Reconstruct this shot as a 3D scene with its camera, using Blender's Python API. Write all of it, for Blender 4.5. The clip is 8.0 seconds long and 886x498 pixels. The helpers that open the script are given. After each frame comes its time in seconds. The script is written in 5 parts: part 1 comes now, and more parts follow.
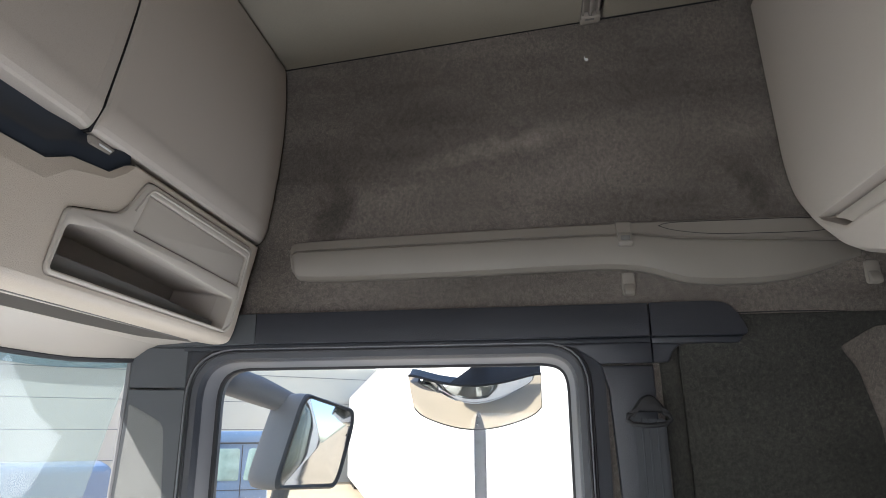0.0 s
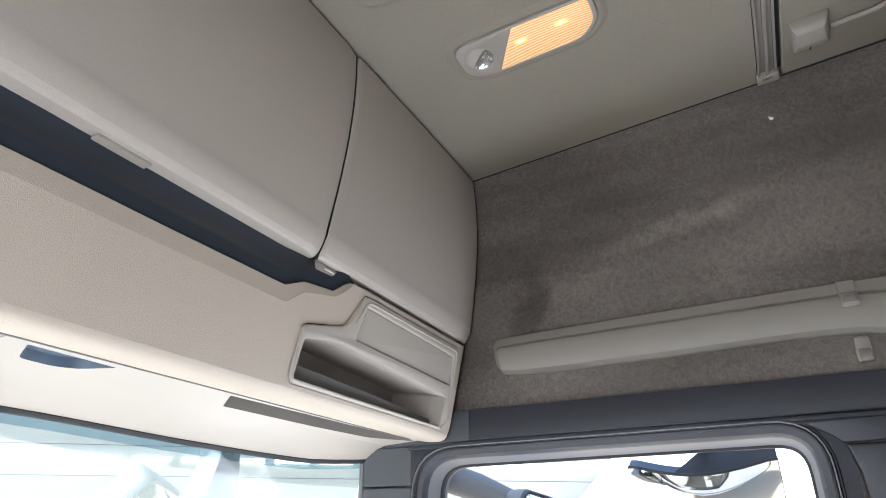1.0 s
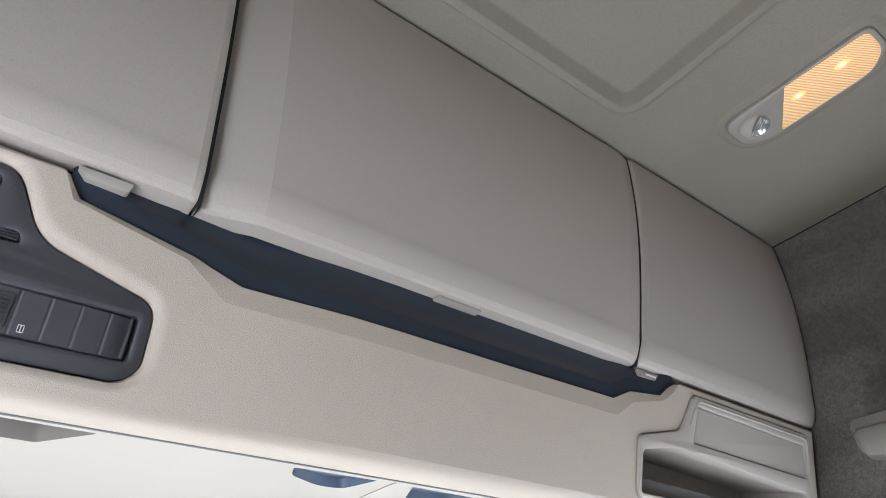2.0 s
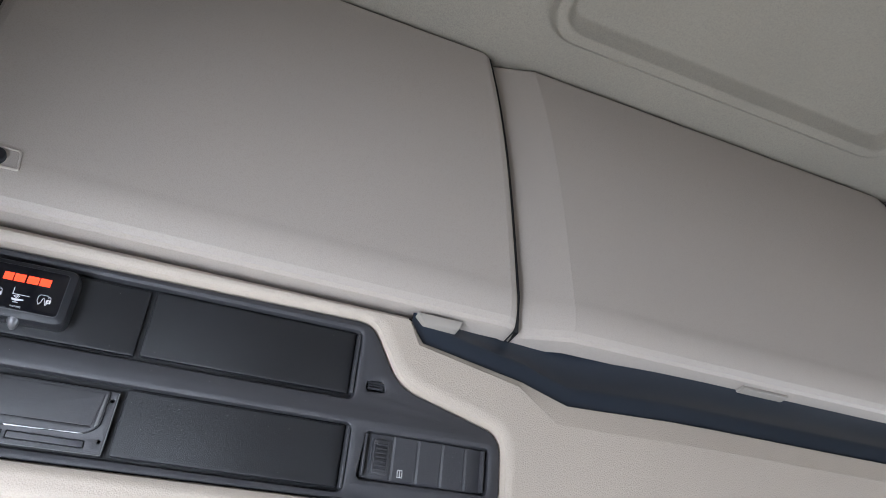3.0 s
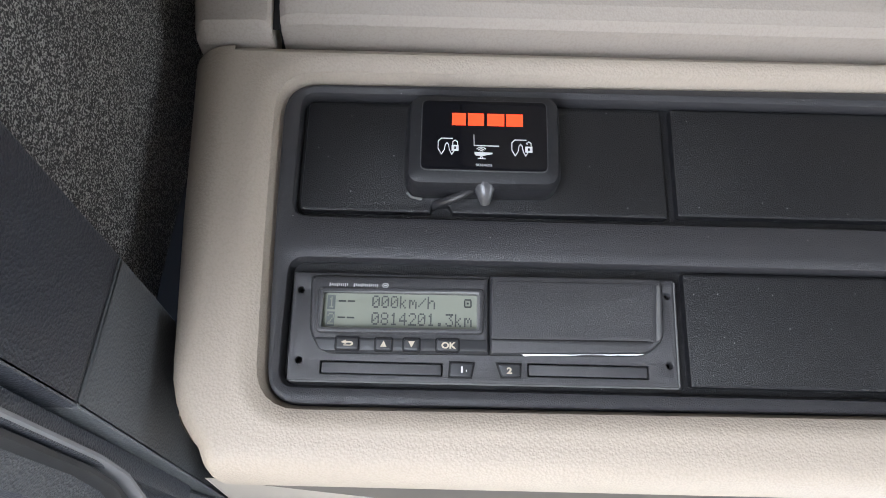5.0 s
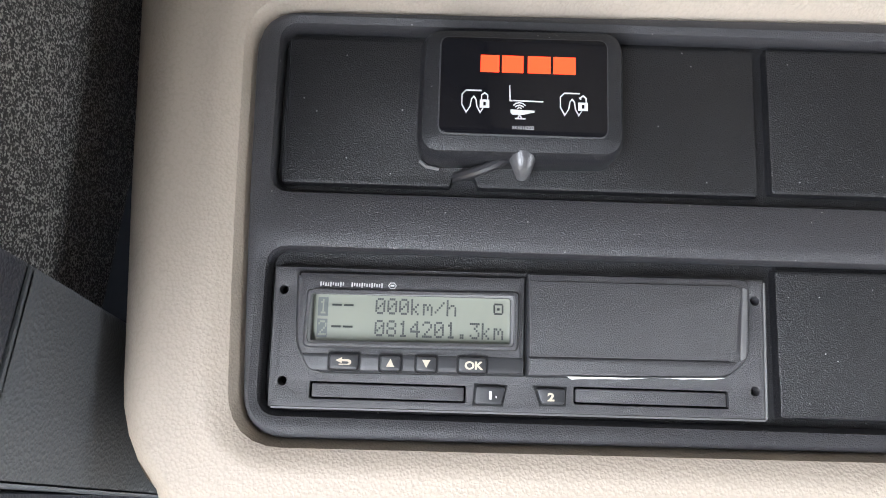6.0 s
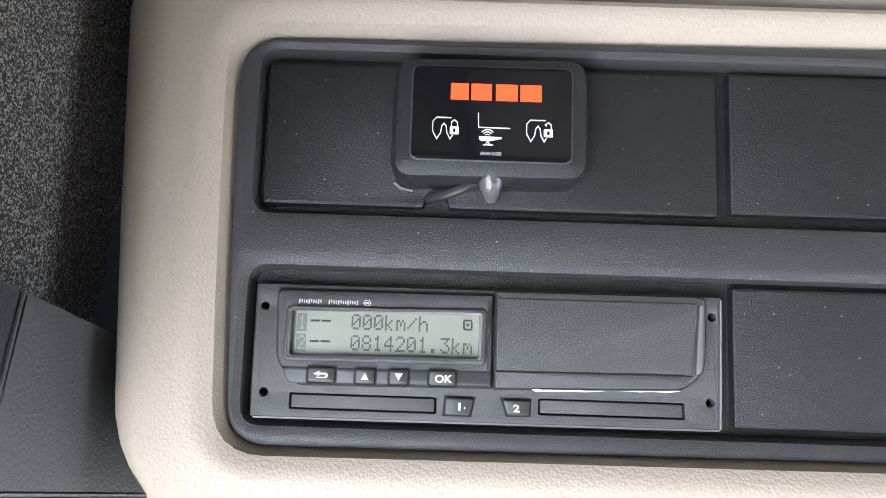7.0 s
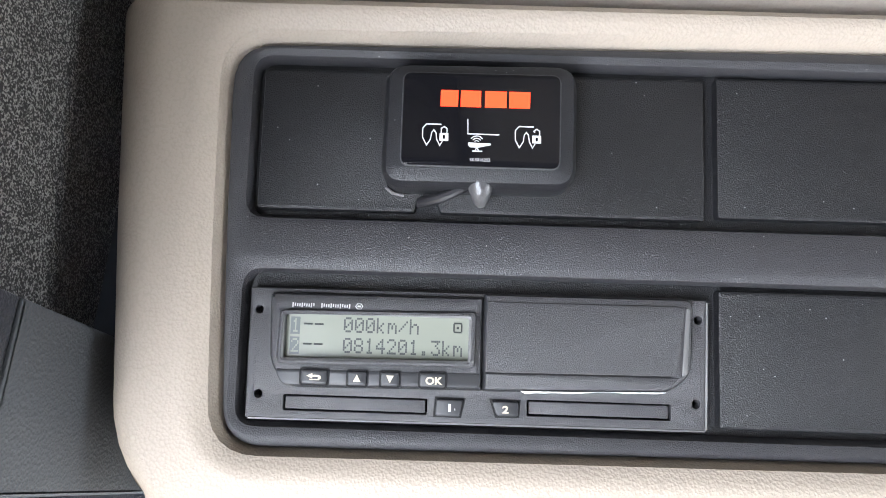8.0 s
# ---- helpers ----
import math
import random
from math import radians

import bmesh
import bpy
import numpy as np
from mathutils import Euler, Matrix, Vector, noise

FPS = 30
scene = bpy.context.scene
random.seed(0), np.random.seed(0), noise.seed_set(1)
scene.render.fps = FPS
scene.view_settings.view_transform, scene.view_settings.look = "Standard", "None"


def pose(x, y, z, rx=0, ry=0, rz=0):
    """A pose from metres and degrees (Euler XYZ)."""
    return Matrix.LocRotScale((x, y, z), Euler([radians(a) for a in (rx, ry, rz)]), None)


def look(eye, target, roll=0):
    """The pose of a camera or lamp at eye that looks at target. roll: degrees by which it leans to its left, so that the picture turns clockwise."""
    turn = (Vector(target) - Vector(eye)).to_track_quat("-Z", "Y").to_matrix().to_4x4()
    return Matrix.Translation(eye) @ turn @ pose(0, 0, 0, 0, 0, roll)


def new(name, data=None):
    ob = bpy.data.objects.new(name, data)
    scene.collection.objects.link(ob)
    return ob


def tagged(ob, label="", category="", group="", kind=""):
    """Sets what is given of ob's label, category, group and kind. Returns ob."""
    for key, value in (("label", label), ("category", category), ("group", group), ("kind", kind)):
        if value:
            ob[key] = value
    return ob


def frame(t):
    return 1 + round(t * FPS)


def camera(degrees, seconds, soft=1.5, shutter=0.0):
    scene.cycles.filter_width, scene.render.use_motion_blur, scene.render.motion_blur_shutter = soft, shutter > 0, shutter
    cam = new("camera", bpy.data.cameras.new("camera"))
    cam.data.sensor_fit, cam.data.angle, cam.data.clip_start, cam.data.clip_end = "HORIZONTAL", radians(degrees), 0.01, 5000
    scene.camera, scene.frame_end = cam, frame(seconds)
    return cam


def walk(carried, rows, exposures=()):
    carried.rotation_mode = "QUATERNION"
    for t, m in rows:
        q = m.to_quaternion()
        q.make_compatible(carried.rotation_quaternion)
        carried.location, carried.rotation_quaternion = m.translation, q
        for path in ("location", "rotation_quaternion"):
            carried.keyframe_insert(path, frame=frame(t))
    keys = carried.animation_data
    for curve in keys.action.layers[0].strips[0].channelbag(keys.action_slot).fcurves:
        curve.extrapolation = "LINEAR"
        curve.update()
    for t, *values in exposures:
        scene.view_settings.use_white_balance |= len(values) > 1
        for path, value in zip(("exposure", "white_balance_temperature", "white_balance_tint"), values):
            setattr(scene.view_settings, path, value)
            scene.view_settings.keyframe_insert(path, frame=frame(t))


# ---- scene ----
cam = camera(67.9, 8.0, soft=0.9)
PATH = [
    (0, (-0.218, 0.186, 1.211), (1.69, 0.442, 1.752), -0.2),
    (0.5, (-0.235, 0.167, 1.188), (1.584, 0.626, 1.881), -0.6),
    (0.6, (-0.235, 0.161, 1.184), (1.557, 0.684, 1.901), -0.4),
    (1, (-0.256, 0.158, 1.187), (1.383, 0.962, 2.006), -0.6),
    (1.5, (-0.29, 0.159, 1.193), (1.04, 1.322, 2.131), -0.7),
    (2, (-0.331, 0.173, 1.207), (0.714, 1.51, 2.266), -0.1),
    (2.2, (-0.363, 0.188, 1.219), (0.591, 1.567, 2.309), 0.1),
    (3.3, (-0.53, 0.236, 1.247), (-0.046, 1.731, 2.483), 0.9),
    (3.5, (-0.543, 0.252, 1.248), (-0.132, 1.768, 2.487), 1.0),
    (4, (-0.568, 0.332, 1.26), (-0.279, 1.897, 2.471), 1.1),
    (4.5, (-0.625, 0.414, 1.297), (-0.534, 2.098, 2.372), 0.7),
    (4.7, (-0.65, 0.457, 1.312), (-0.622, 2.165, 2.351), 0.6),
    (5.8, (-0.667, 0.565, 1.392), (-0.668, 2.424, 2.131), 1.8),
    (6, (-0.668, 0.561, 1.397), (-0.665, 2.427, 2.116), 1.8),
    (6.5, (-0.664, 0.554, 1.402), (-0.669, 2.431, 2.092), 1.8),
    (7, (-0.656, 0.544, 1.406), (-0.666, 2.429, 2.074), 2.0),
    (7.5, (-0.653, 0.54, 1.408), (-0.671, 2.432, 2.058), 2.0),
    (8, (-0.651, 0.538, 1.41), (-0.671, 2.433, 2.049), 2.0),
]
walk(cam, [(t, look(eye, target, roll)) for t, eye, target, roll in PATH], [(0, 1.57, 6320, 10), (0.2, 1.92, 6280, 10), (0.6, 2.27, 6200, 10), (1, 2.27, 6150, 10), (2.2, 2.08, 5930, 10), (3.5, 2.13, 5830, 10), (4.0, 2.13, 5880, 10), (4.7, 2.02, 6030, 10), (5.8, 2.42, 6300, 10), (6.5, 2.56, 6200, 10), (7, 2.65, 6180, 10), (8, 2.70, 6180, 10)])

# ---- world, sun and exposure ----
world = bpy.data.worlds.new("sky")
scene.world = world
world.use_nodes = True
wn = world.node_tree.nodes
sky = wn.new("ShaderNodeTexSky")
sky.sky_type = "NISHITA"
sky.sun_disc = False
sky.sun_elevation, sky.sun_rotation = radians(44), radians(-38)
sky.air_density, sky.dust_density, sky.ozone_density = 1.0, 2.0, 1.0
world.node_tree.links.new(sky.outputs[0], wn["Background"].inputs[0])
wn["Background"].inputs[1].default_value = 0.15
sun = new("sun", bpy.data.lights.new("sun", "SUN"))
sun.data.energy, sun.data.angle, sun.data.color = 4.0, radians(0.5), (1.0, 0.95, 0.88)
sun.matrix_world = look((-12.3, 15.8, 19.3), (0, 0, 0))


def window_light(eye, target, wide, high, watts, color=(0.95, 1.0, 1.08)):
    """The sky's light coming in through the lower part of a window opening."""
    a = new("window_light", bpy.data.lights.new("window_light", "AREA"))
    a.data.shape, a.data.size, a.data.size_y, a.data.energy, a.data.color = "RECTANGLE", wide, high, watts, color
    a.matrix_world = look(eye, target)


window_light((0.145, 1.27, 0.84), (0.145, 0.45, 1.20), 1.6, 0.40, 1.9)
window_light((1.10, 0.44, 0.84), (0.1, 0.46, 1.10), 0.60, 0.36, 2.4)
window_light((-0.845, 0.31, 1.00), (0.2, 0.42, 1.25), 0.42, 0.64, 2.9, (0.94, 0.98, 1.07))

# ---- materials ----


def mat(name, color, rough=0.5, metal=0.0, var=0.06, patch=4.0, grain=300.0, bump=0.0, depth=0.0004, kind="noise",
        speck=None, speck_at=0.62, coat=0.0, spec=0.5, fray=2, nap=0.0, mottle=0.0, dust=0.0, speck_wide=0.1, tuft=300):
    """A surface with broad patches, fine grain and relief. speck: a second colour strewn through the first."""
    m = bpy.data.materials.new(name)
    m.use_nodes = True
    t = m.node_tree
    n, link = t.nodes, t.links.new
    p = n["Principled BSDF"]
    p.inputs["Metallic"].default_value = metal
    p.inputs["Coat Weight"].default_value = coat
    p.inputs["Specular IOR Level"].default_value = spec
    tc = n.new("ShaderNodeTexCoord")
    big = n.new("ShaderNodeTexNoise")
    big.inputs["Scale"].default_value, big.inputs["Detail"].default_value = patch, 4
    link(tc.outputs["Object"], big.inputs["Vector"])
    if kind == "leather":
        fine = n.new("ShaderNodeTexVoronoi")
        fine.feature = "F1"
        fine.inputs["Scale"].default_value = grain
        fine_out = fine.outputs["Distance"]
        warp, wadd = n.new("ShaderNodeTexNoise"), n.new("ShaderNodeVectorMath")
        warp.inputs["Scale"].default_value, warp.inputs["Detail"].default_value = grain * 0.6, 2
        wadd.operation = "MULTIPLY_ADD"
        wadd.inputs[1].default_value = (0.9 / grain,) * 3
        link(tc.outputs["Object"], warp.inputs["Vector"])
        link(warp.outputs[1], wadd.inputs[0])
        link(tc.outputs["Object"], wadd.inputs[2])
    else:
        fine = n.new("ShaderNodeTexNoise")
        fine.inputs["Scale"].default_value, fine.inputs["Detail"].default_value = grain, fray
        fine.inputs["Roughness"].default_value = 0.5 if fray < 4 else 0.78
        fine_out = fine.outputs[0]
    link(wadd.outputs[0] if kind == "leather" else tc.outputs["Object"], fine.inputs["Vector"])
    mix = n.new("ShaderNodeMix")
    mix.data_type = "RGBA"
    link(big.outputs[0], mix.inputs["Factor"])
    mix.inputs[6].default_value = (*[c * (1 - 2 * var) for c in color], 1)
    mix.inputs[7].default_value = (*[min(1, c * (1 + 2 * var)) for c in color], 1)
    out = mix.outputs[2]
    if speck:
        ramp = n.new("ShaderNodeMapRange")
        ramp.inputs[1].default_value, ramp.inputs[2].default_value = speck_at - speck_wide, speck_at + speck_wide
        link(fine_out, ramp.inputs[0])
        m2 = n.new("ShaderNodeMix")
        m2.data_type = "RGBA"
        link(ramp.outputs[0], m2.inputs["Factor"])
        link(out, m2.inputs[6])
        m2.inputs[7].default_value = (*speck, 1)
        out = m2.outputs[2]
    if mottle:
        # tufts a few millimetres across
        tu = n.new("ShaderNodeTexNoise")
        tu.inputs["Scale"].default_value, tu.inputs["Detail"].default_value = tuft, 5
        tu.inputs["Roughness"].default_value = 0.7
        link(tc.outputs["Object"], tu.inputs["Vector"])
        tr = n.new("ShaderNodeMapRange")
        tr.inputs[1].default_value, tr.inputs[2].default_value = 0.36, 0.66
        tr.inputs[3].default_value, tr.inputs[4].default_value = 1 - mottle, 1 + mottle * 1.3
        link(tu.outputs[0], tr.inputs[0])
        ts = n.new("ShaderNodeVectorMath")
        ts.operation = "SCALE"
        link(out, ts.inputs[0])
        link(tr.outputs[0], ts.inputs["Scale"])
        out = ts.outputs[0]
    if dust:
        # scattered specks of pale dust
        vo, lt, gt, mu = n.new("ShaderNodeTexVoronoi"), n.new("ShaderNodeMath"), n.new("ShaderNodeMath"), n.new("ShaderNodeMath")
        vo.inputs["Scale"].default_value = 210
        link(tc.outputs["Object"], vo.inputs["Vector"])
        lt.operation, gt.operation, mu.operation = "LESS_THAN", "GREATER_THAN", "MULTIPLY"
        lt.inputs[1].default_value, gt.inputs[1].default_value = 0.06, 0.62
        link(vo.outputs["Distance"], lt.inputs[0])
        link(vo.outputs["Color"], gt.inputs[0])
        link(lt.outputs[0], mu.inputs[0])
        link(gt.outputs[0], mu.inputs[1])
        dm = n.new("ShaderNodeMix")
        dm.data_type = "RGBA"
        link(mu.outputs[0], dm.inputs["Factor"])
        link(out, dm.inputs[6])
        dm.inputs[7].default_value = (dust, dust, dust * 0.97, 1)
        out = dm.outputs[2]
    if nap:
        # broad brushed streaks in the pile
        mp = n.new("ShaderNodeMapping")
        mp.inputs["Scale"].default_value = (1.0, 0.9, 4.0)
        mp.inputs["Rotation"].default_value = (0.12, 0.0, 0.0)
        link(tc.outputs["Object"], mp.inputs["Vector"])
        st = n.new("ShaderNodeTexNoise")
        st.inputs["Scale"].default_value, st.inputs["Detail"].default_value = 1.7, 5
        link(mp.outputs[0], st.inputs["Vector"])
        mr = n.new("ShaderNodeMapRange")
        mr.inputs[1].default_value, mr.inputs[2].default_value = 0.35, 0.68
        mr.inputs[3].default_value, mr.inputs[4].default_value = 1 - nap * 0.5, 1 + nap
        link(st.outputs[0], mr.inputs[0])
        sc = n.new("ShaderNodeVectorMath")
        sc.operation = "SCALE"
        link(out, sc.inputs[0])
        link(mr.outputs[0], sc.inputs["Scale"])
        out = sc.outputs[0]
    link(out, p.inputs["Base Color"])
    rr = n.new("ShaderNodeMapRange")
    rr.inputs[3].default_value, rr.inputs[4].default_value = max(0.02, rough - 0.08), min(1, rough + 0.08)
    link(big.outputs[0], rr.inputs[0])
    link(rr.outputs[0], p.inputs["Roughness"])
    if bump:
        b = n.new("ShaderNodeBump")
        b.inputs["Strength"].default_value, b.inputs["Distance"].default_value = bump, depth
        link(fine_out, b.inputs["Height"])
        link(b.outputs[0], p.inputs["Normal"])
    return m


def glow(name, color, strength):
    m = bpy.data.materials.new(name)
    m.use_nodes = True
    p = m.node_tree.nodes["Principled BSDF"]
    p.inputs["Base Color"].default_value = (*color, 1)
    p.inputs["Emission Color"].default_value = (*color, 1)
    p.inputs["Emission Strength"].default_value = strength
    return m


def pane_glass(name, tint, film=0.0):
    """Thin glass: see-through with a faint mirror on top; film: the share of pale haze standing in for glare."""
    m = bpy.data.materials.new(name)
    m.use_nodes = True
    t = m.node_tree
    n = t.nodes
    n.remove(n["Principled BSDF"])
    tr, gl, mx, fr = (n.new("ShaderNodeBsdfTransparent"), n.new("ShaderNodeBsdfGlossy"), n.new("ShaderNodeMixShader"), n.new("ShaderNodeFresnel"))
    tr.inputs[0].default_value = (*tint, 1)
    gl.inputs["Roughness"].default_value = 0.01
    fr.inputs[0].default_value = 1.3
    t.links.new(fr.outputs[0], mx.inputs[0])
    t.links.new(tr.outputs[0], mx.inputs[1])
    t.links.new(gl.outputs[0], mx.inputs[2])
    out = mx.outputs[0]
    if film:
        du, di, dm, nz, mr = n.new("ShaderNodeBsdfTranslucent"), n.new("ShaderNodeTexCoord"), n.new("ShaderNodeMixShader"), n.new("ShaderNodeTexNoise"), n.new("ShaderNodeMapRange")
        du.inputs[0].default_value = (0.60, 0.71, 0.70, 1)
        nz.inputs["Scale"].default_value, nz.inputs["Detail"].default_value = 5, 6
        mr.inputs[3].default_value, mr.inputs[4].default_value = film * 0.6, film * 1.4
        t.links.new(di.outputs["Object"], nz.inputs["Vector"])
        t.links.new(nz.outputs[0], mr.inputs[0])
        t.links.new(mr.outputs[0], dm.inputs[0])
        t.links.new(out, dm.inputs[1])
        t.links.new(du.outputs[0], dm.inputs[2])
        out = dm.outputs[0]
    t.links.new(out, n["Material Output"].inputs[0])
    return m


BEIGE = mat("beige_grained_plastic", (0.455, 0.393, 0.322), 0.54, var=0.03, patch=5, grain=780, bump=0.8, depth=0.00028, kind="leather", speck=(0.43, 0.37, 0.302), speck_at=0.62)
BEIGE_SMOOTH = mat("beige_smooth_plastic", (0.42, 0.38, 0.33), 0.5, var=0.03, patch=6, grain=700, bump=0.12, depth=0.0002)
LID = mat("beige_lid_vinyl", (0.40, 0.355, 0.308), 0.58, var=0.03, patch=4, grain=800, bump=0.4, depth=0.00022, kind="leather", speck=(0.373, 0.33, 0.285), speck_at=0.62)
# the lamp housing's beige; on the lid latches it also carries their shade
LAMP_BEIGE = mat("lamp_and_shaded_latch_beige", (0.30, 0.27, 0.235), 0.5, var=0.04, patch=9, grain=900, bump=0.1, depth=0.0002)
RAIL = mat("greige_plastic", (0.235, 0.212, 0.186), 0.55, var=0.04, patch=7, grain=900, bump=0.15, depth=0.0002)
HEADLINER = mat("headliner_fabric", (0.258, 0.230, 0.184), 0.95, var=0.06, patch=5, grain=620, bump=0.9, depth=0.0010, fray=5, speck=(0.20, 0.178, 0.142), speck_at=0.56, mottle=0.05)
FELT = mat("grey_felt", (0.036, 0.035, 0.034), 1.0, var=0.2, patch=2.4, grain=1250, bump=1.0, depth=0.0016, speck=(0.36, 0.35, 0.325), speck_at=0.55, speck_wide=0.07, fray=3, nap=0.25, mottle=0.12)
FELT_WORN = mat("brown_grey_felt_with_rubbed_streak", (0.090, 0.078, 0.069), 1.0, var=0.22, patch=2.4, grain=650, bump=0.9, depth=0.0014, speck=(0.222, 0.195, 0.171), speck_at=0.56, speck_wide=0.11, fray=3, nap=0.45, mottle=0.28, tuft=170)
FELT_PALE = mat("pale_grey_felt", (0.13, 0.135, 0.135), 1.0, var=0.15, patch=4, grain=900, bump=0.9, depth=0.0012, speck=(0.40, 0.41, 0.40), speck_at=0.55, speck_wide=0.1, fray=3)
FELT_DARK = mat("dark_olive_felt", (0.022, 0.022, 0.020), 1.0, var=0.2, patch=3, grain=900, bump=0.8, depth=0.0012, speck=(0.072, 0.069, 0.059), speck_at=0.55, fray=3, nap=0.3, mottle=0.28, tuft=120)
BLACK = mat("black_grained_plastic", (0.040, 0.0395, 0.0435), 0.36, spec=0.6, var=0.1, patch=9, grain=1900, dust=0.28, bump=1.0, depth=0.00034, speck=(0.060, 0.060, 0.065), speck_at=0.59, speck_wide=0.06)
BLACK_PANEL = mat("black_fine_plastic", (0.0105, 0.0108, 0.0122), 0.36, spec=0.55, var=0.12, patch=14, grain=2000, dust=0.32, bump=1.0, depth=0.00036, speck=(0.020, 0.0205, 0.023), speck_at=0.60)
CASE = mat("black_textured_case", (0.015, 0.0153, 0.0178), 0.38, spec=0.5, var=0.1, patch=14, grain=1900, dust=0.2, bump=1.0, depth=0.00026, speck=(0.040, 0.041, 0.045), speck_at=0.60)
TRAY = mat("slate_blue_tray", (0.020, 0.028, 0.042), 0.45, var=0.08, patch=6, grain=1100, bump=0.3, depth=0.0003)
SLOT_BLUE = mat("slate_blue_slot", (0.085, 0.118, 0.165), 0.5, var=0.08, patch=6, grain=1100, bump=0.3, depth=0.0003)
SLATE = mat("dark_slate_plastic", (0.026, 0.029, 0.038), 0.40, spec=0.6, var=0.08, patch=6, grain=800, bump=0.8, depth=0.00034, kind="leather")
PILLAR = mat("dark_grey_pillar_plastic", (0.075, 0.082, 0.090), 0.5, var=0.08, patch=6, grain=760, bump=0.8, depth=0.0003, kind="leather")
RUBBER = mat("black_rubber", (0.015, 0.015, 0.017), 0.6, var=0.1, patch=20, grain=900, bump=0.1)
SEAL_GREY = mat("grey_rubber_seal", (0.17, 0.17, 0.18), 0.5, var=0.08, patch=12, grain=900, bump=0.1)
WEBBING = mat("grey_belt_webbing", (0.050, 0.054, 0.062), 0.7, var=0.08, patch=20, grain=1500, bump=0.5, depth=0.0004)
TACHO = mat("charcoal_instrument_plastic", (0.046, 0.0455, 0.0495), 0.34, spec=0.7, var=0.1, patch=30, grain=2900, bump=1.0, depth=0.00028, speck=(0.088, 0.087, 0.092), speck_at=0.60, speck_wide=0.07)
TACHO_DARK = mat("dark_instrument_plastic", (0.036, 0.037, 0.040), 0.4, var=0.1, patch=30, grain=2200, bump=0.5, depth=0.0002)
# pale grey for thin edges, some of them painted highlights
TACHO_LIGHT = mat("pale_grey_edge", (0.15, 0.15, 0.15), 0.4, var=0.15, patch=60, grain=1200, bump=0.2)
# near-black that puts the shade of gaps and hollows into the colour
HOLE_SHADE = mat("deep_black_hole_shade", (0.006, 0.006, 0.007), 0.8, var=0.02)
LCD = mat("lcd_pale_green", (0.275, 0.292, 0.245), 0.25, var=0.05, patch=20, grain=1500)
LCD_INK = mat("lcd_segment_grey", (0.058, 0.064, 0.062), 0.4, var=0.05)
LCD_GHOST = mat("lcd_shaded_box", (0.125, 0.14, 0.135), 0.3, var=0.05)
PRINT = mat("white_print", (0.66, 0.66, 0.66), 0.5, var=0.03)
CREAM_PRINT = mat("cream_print", (0.55, 0.49, 0.38), 0.5, var=0.04)
PAPER = mat("white_paper", (0.8, 0.8, 0.8), 0.8, var=0.04, patch=90)
SCREEN = mat("glossy_black_screen", (0.007, 0.007, 0.009), 0.10, spec=0.35, var=0.05, patch=30, grain=900)
LETTER_GLOW = glow("orange_red_backlight", (1.0, 0.048, 0.012), 0.44)
AMBER = glow("amber_lens", (1.0, 0.52, 0.20), 0.080)
# the lens's fine ribs
an = AMBER.node_tree.nodes
atc, ab = an.new("ShaderNodeTexCoord"), an.new("ShaderNodeBump")
ab.inputs["Strength"].default_value, ab.inputs["Distance"].default_value = 0.8, 0.001
am, ax = an.new("ShaderNodeMapping"), an.new("ShaderNodeTexWave")
am.inputs["Rotation"].default_value = (0, 0, radians(-50))
ax.inputs["Scale"].default_value, ax.inputs["Distortion"].default_value, ax.inputs["Detail Scale"].default_value = 88, 0.8, 1.0
AMBER.node_tree.links.new(atc.outputs["Object"], am.inputs["Vector"])
AMBER.node_tree.links.new(am.outputs[0], ax.inputs["Vector"])
amx = an.new("ShaderNodeMix")
amx.data_type = "RGBA"
amx.inputs[6].default_value, amx.inputs[7].default_value = (0.78, 0.30, 0.07, 1), (1.0, 0.80, 0.46, 1)
AMBER.node_tree.links.new(ax.outputs["Fac"], amx.inputs["Factor"])
AMBER.node_tree.links.new(amx.outputs[2], an["Principled BSDF"].inputs["Emission Color"])
AMBER.node_tree.links.new(amx.outputs[2], an["Principled BSDF"].inputs["Base Color"])
AMBER.node_tree.links.new(ax.outputs["Fac"], ab.inputs["Height"])
AMBER.node_tree.links.new(ab.outputs[0], an["Principled BSDF"].inputs["Normal"])
BULB = glow("lit_bulb", (1.0, 0.84, 0.38), 0.60)
BULB_HALO = glow("warm_bulb_halo", (1.0, 0.66, 0.22), 0.13)
CHROME = mat("clear_facet_plastic", (0.80, 0.80, 0.78), 0.10, metal=0.9, var=0.08, patch=60, grain=130, bump=0.9, depth=0.003)
MIRROR = mat("mirror_silver", (0.78, 0.78, 0.78), 0.01, metal=1.0, var=0.0)
MIRROR_SHELL = mat("light_grey_mirror_shell", (0.16, 0.165, 0.18), 0.45, var=0.06, patch=6, grain=900, bump=0.1)
PANE = pane_glass("window_glass", (0.90, 0.95, 0.96))
# the film imitates veiling glare on the windscreen
HAZY_PANE = pane_glass("glare_hazed_windscreen_glass", (0.56, 0.645, 0.645), 0.13)
TINT = pane_glass("blue_tinted_glass", (0.55, 0.69, 0.78))
CABLE = mat("black_cable_sheath", (0.03, 0.03, 0.033), 0.35, var=0.1, patch=40, grain=900)
METAL_GREY = mat("grey_metal_cone", (0.12, 0.12, 0.125), 0.34, metal=0.35, var=0.35, patch=160, grain=500, bump=0.6, depth=0.0006)
LIP_GREY = mat("grey_brown_lip", (0.15, 0.146, 0.14), 0.5, var=0.05, patch=9, grain=900, bump=0.2, depth=0.0002)
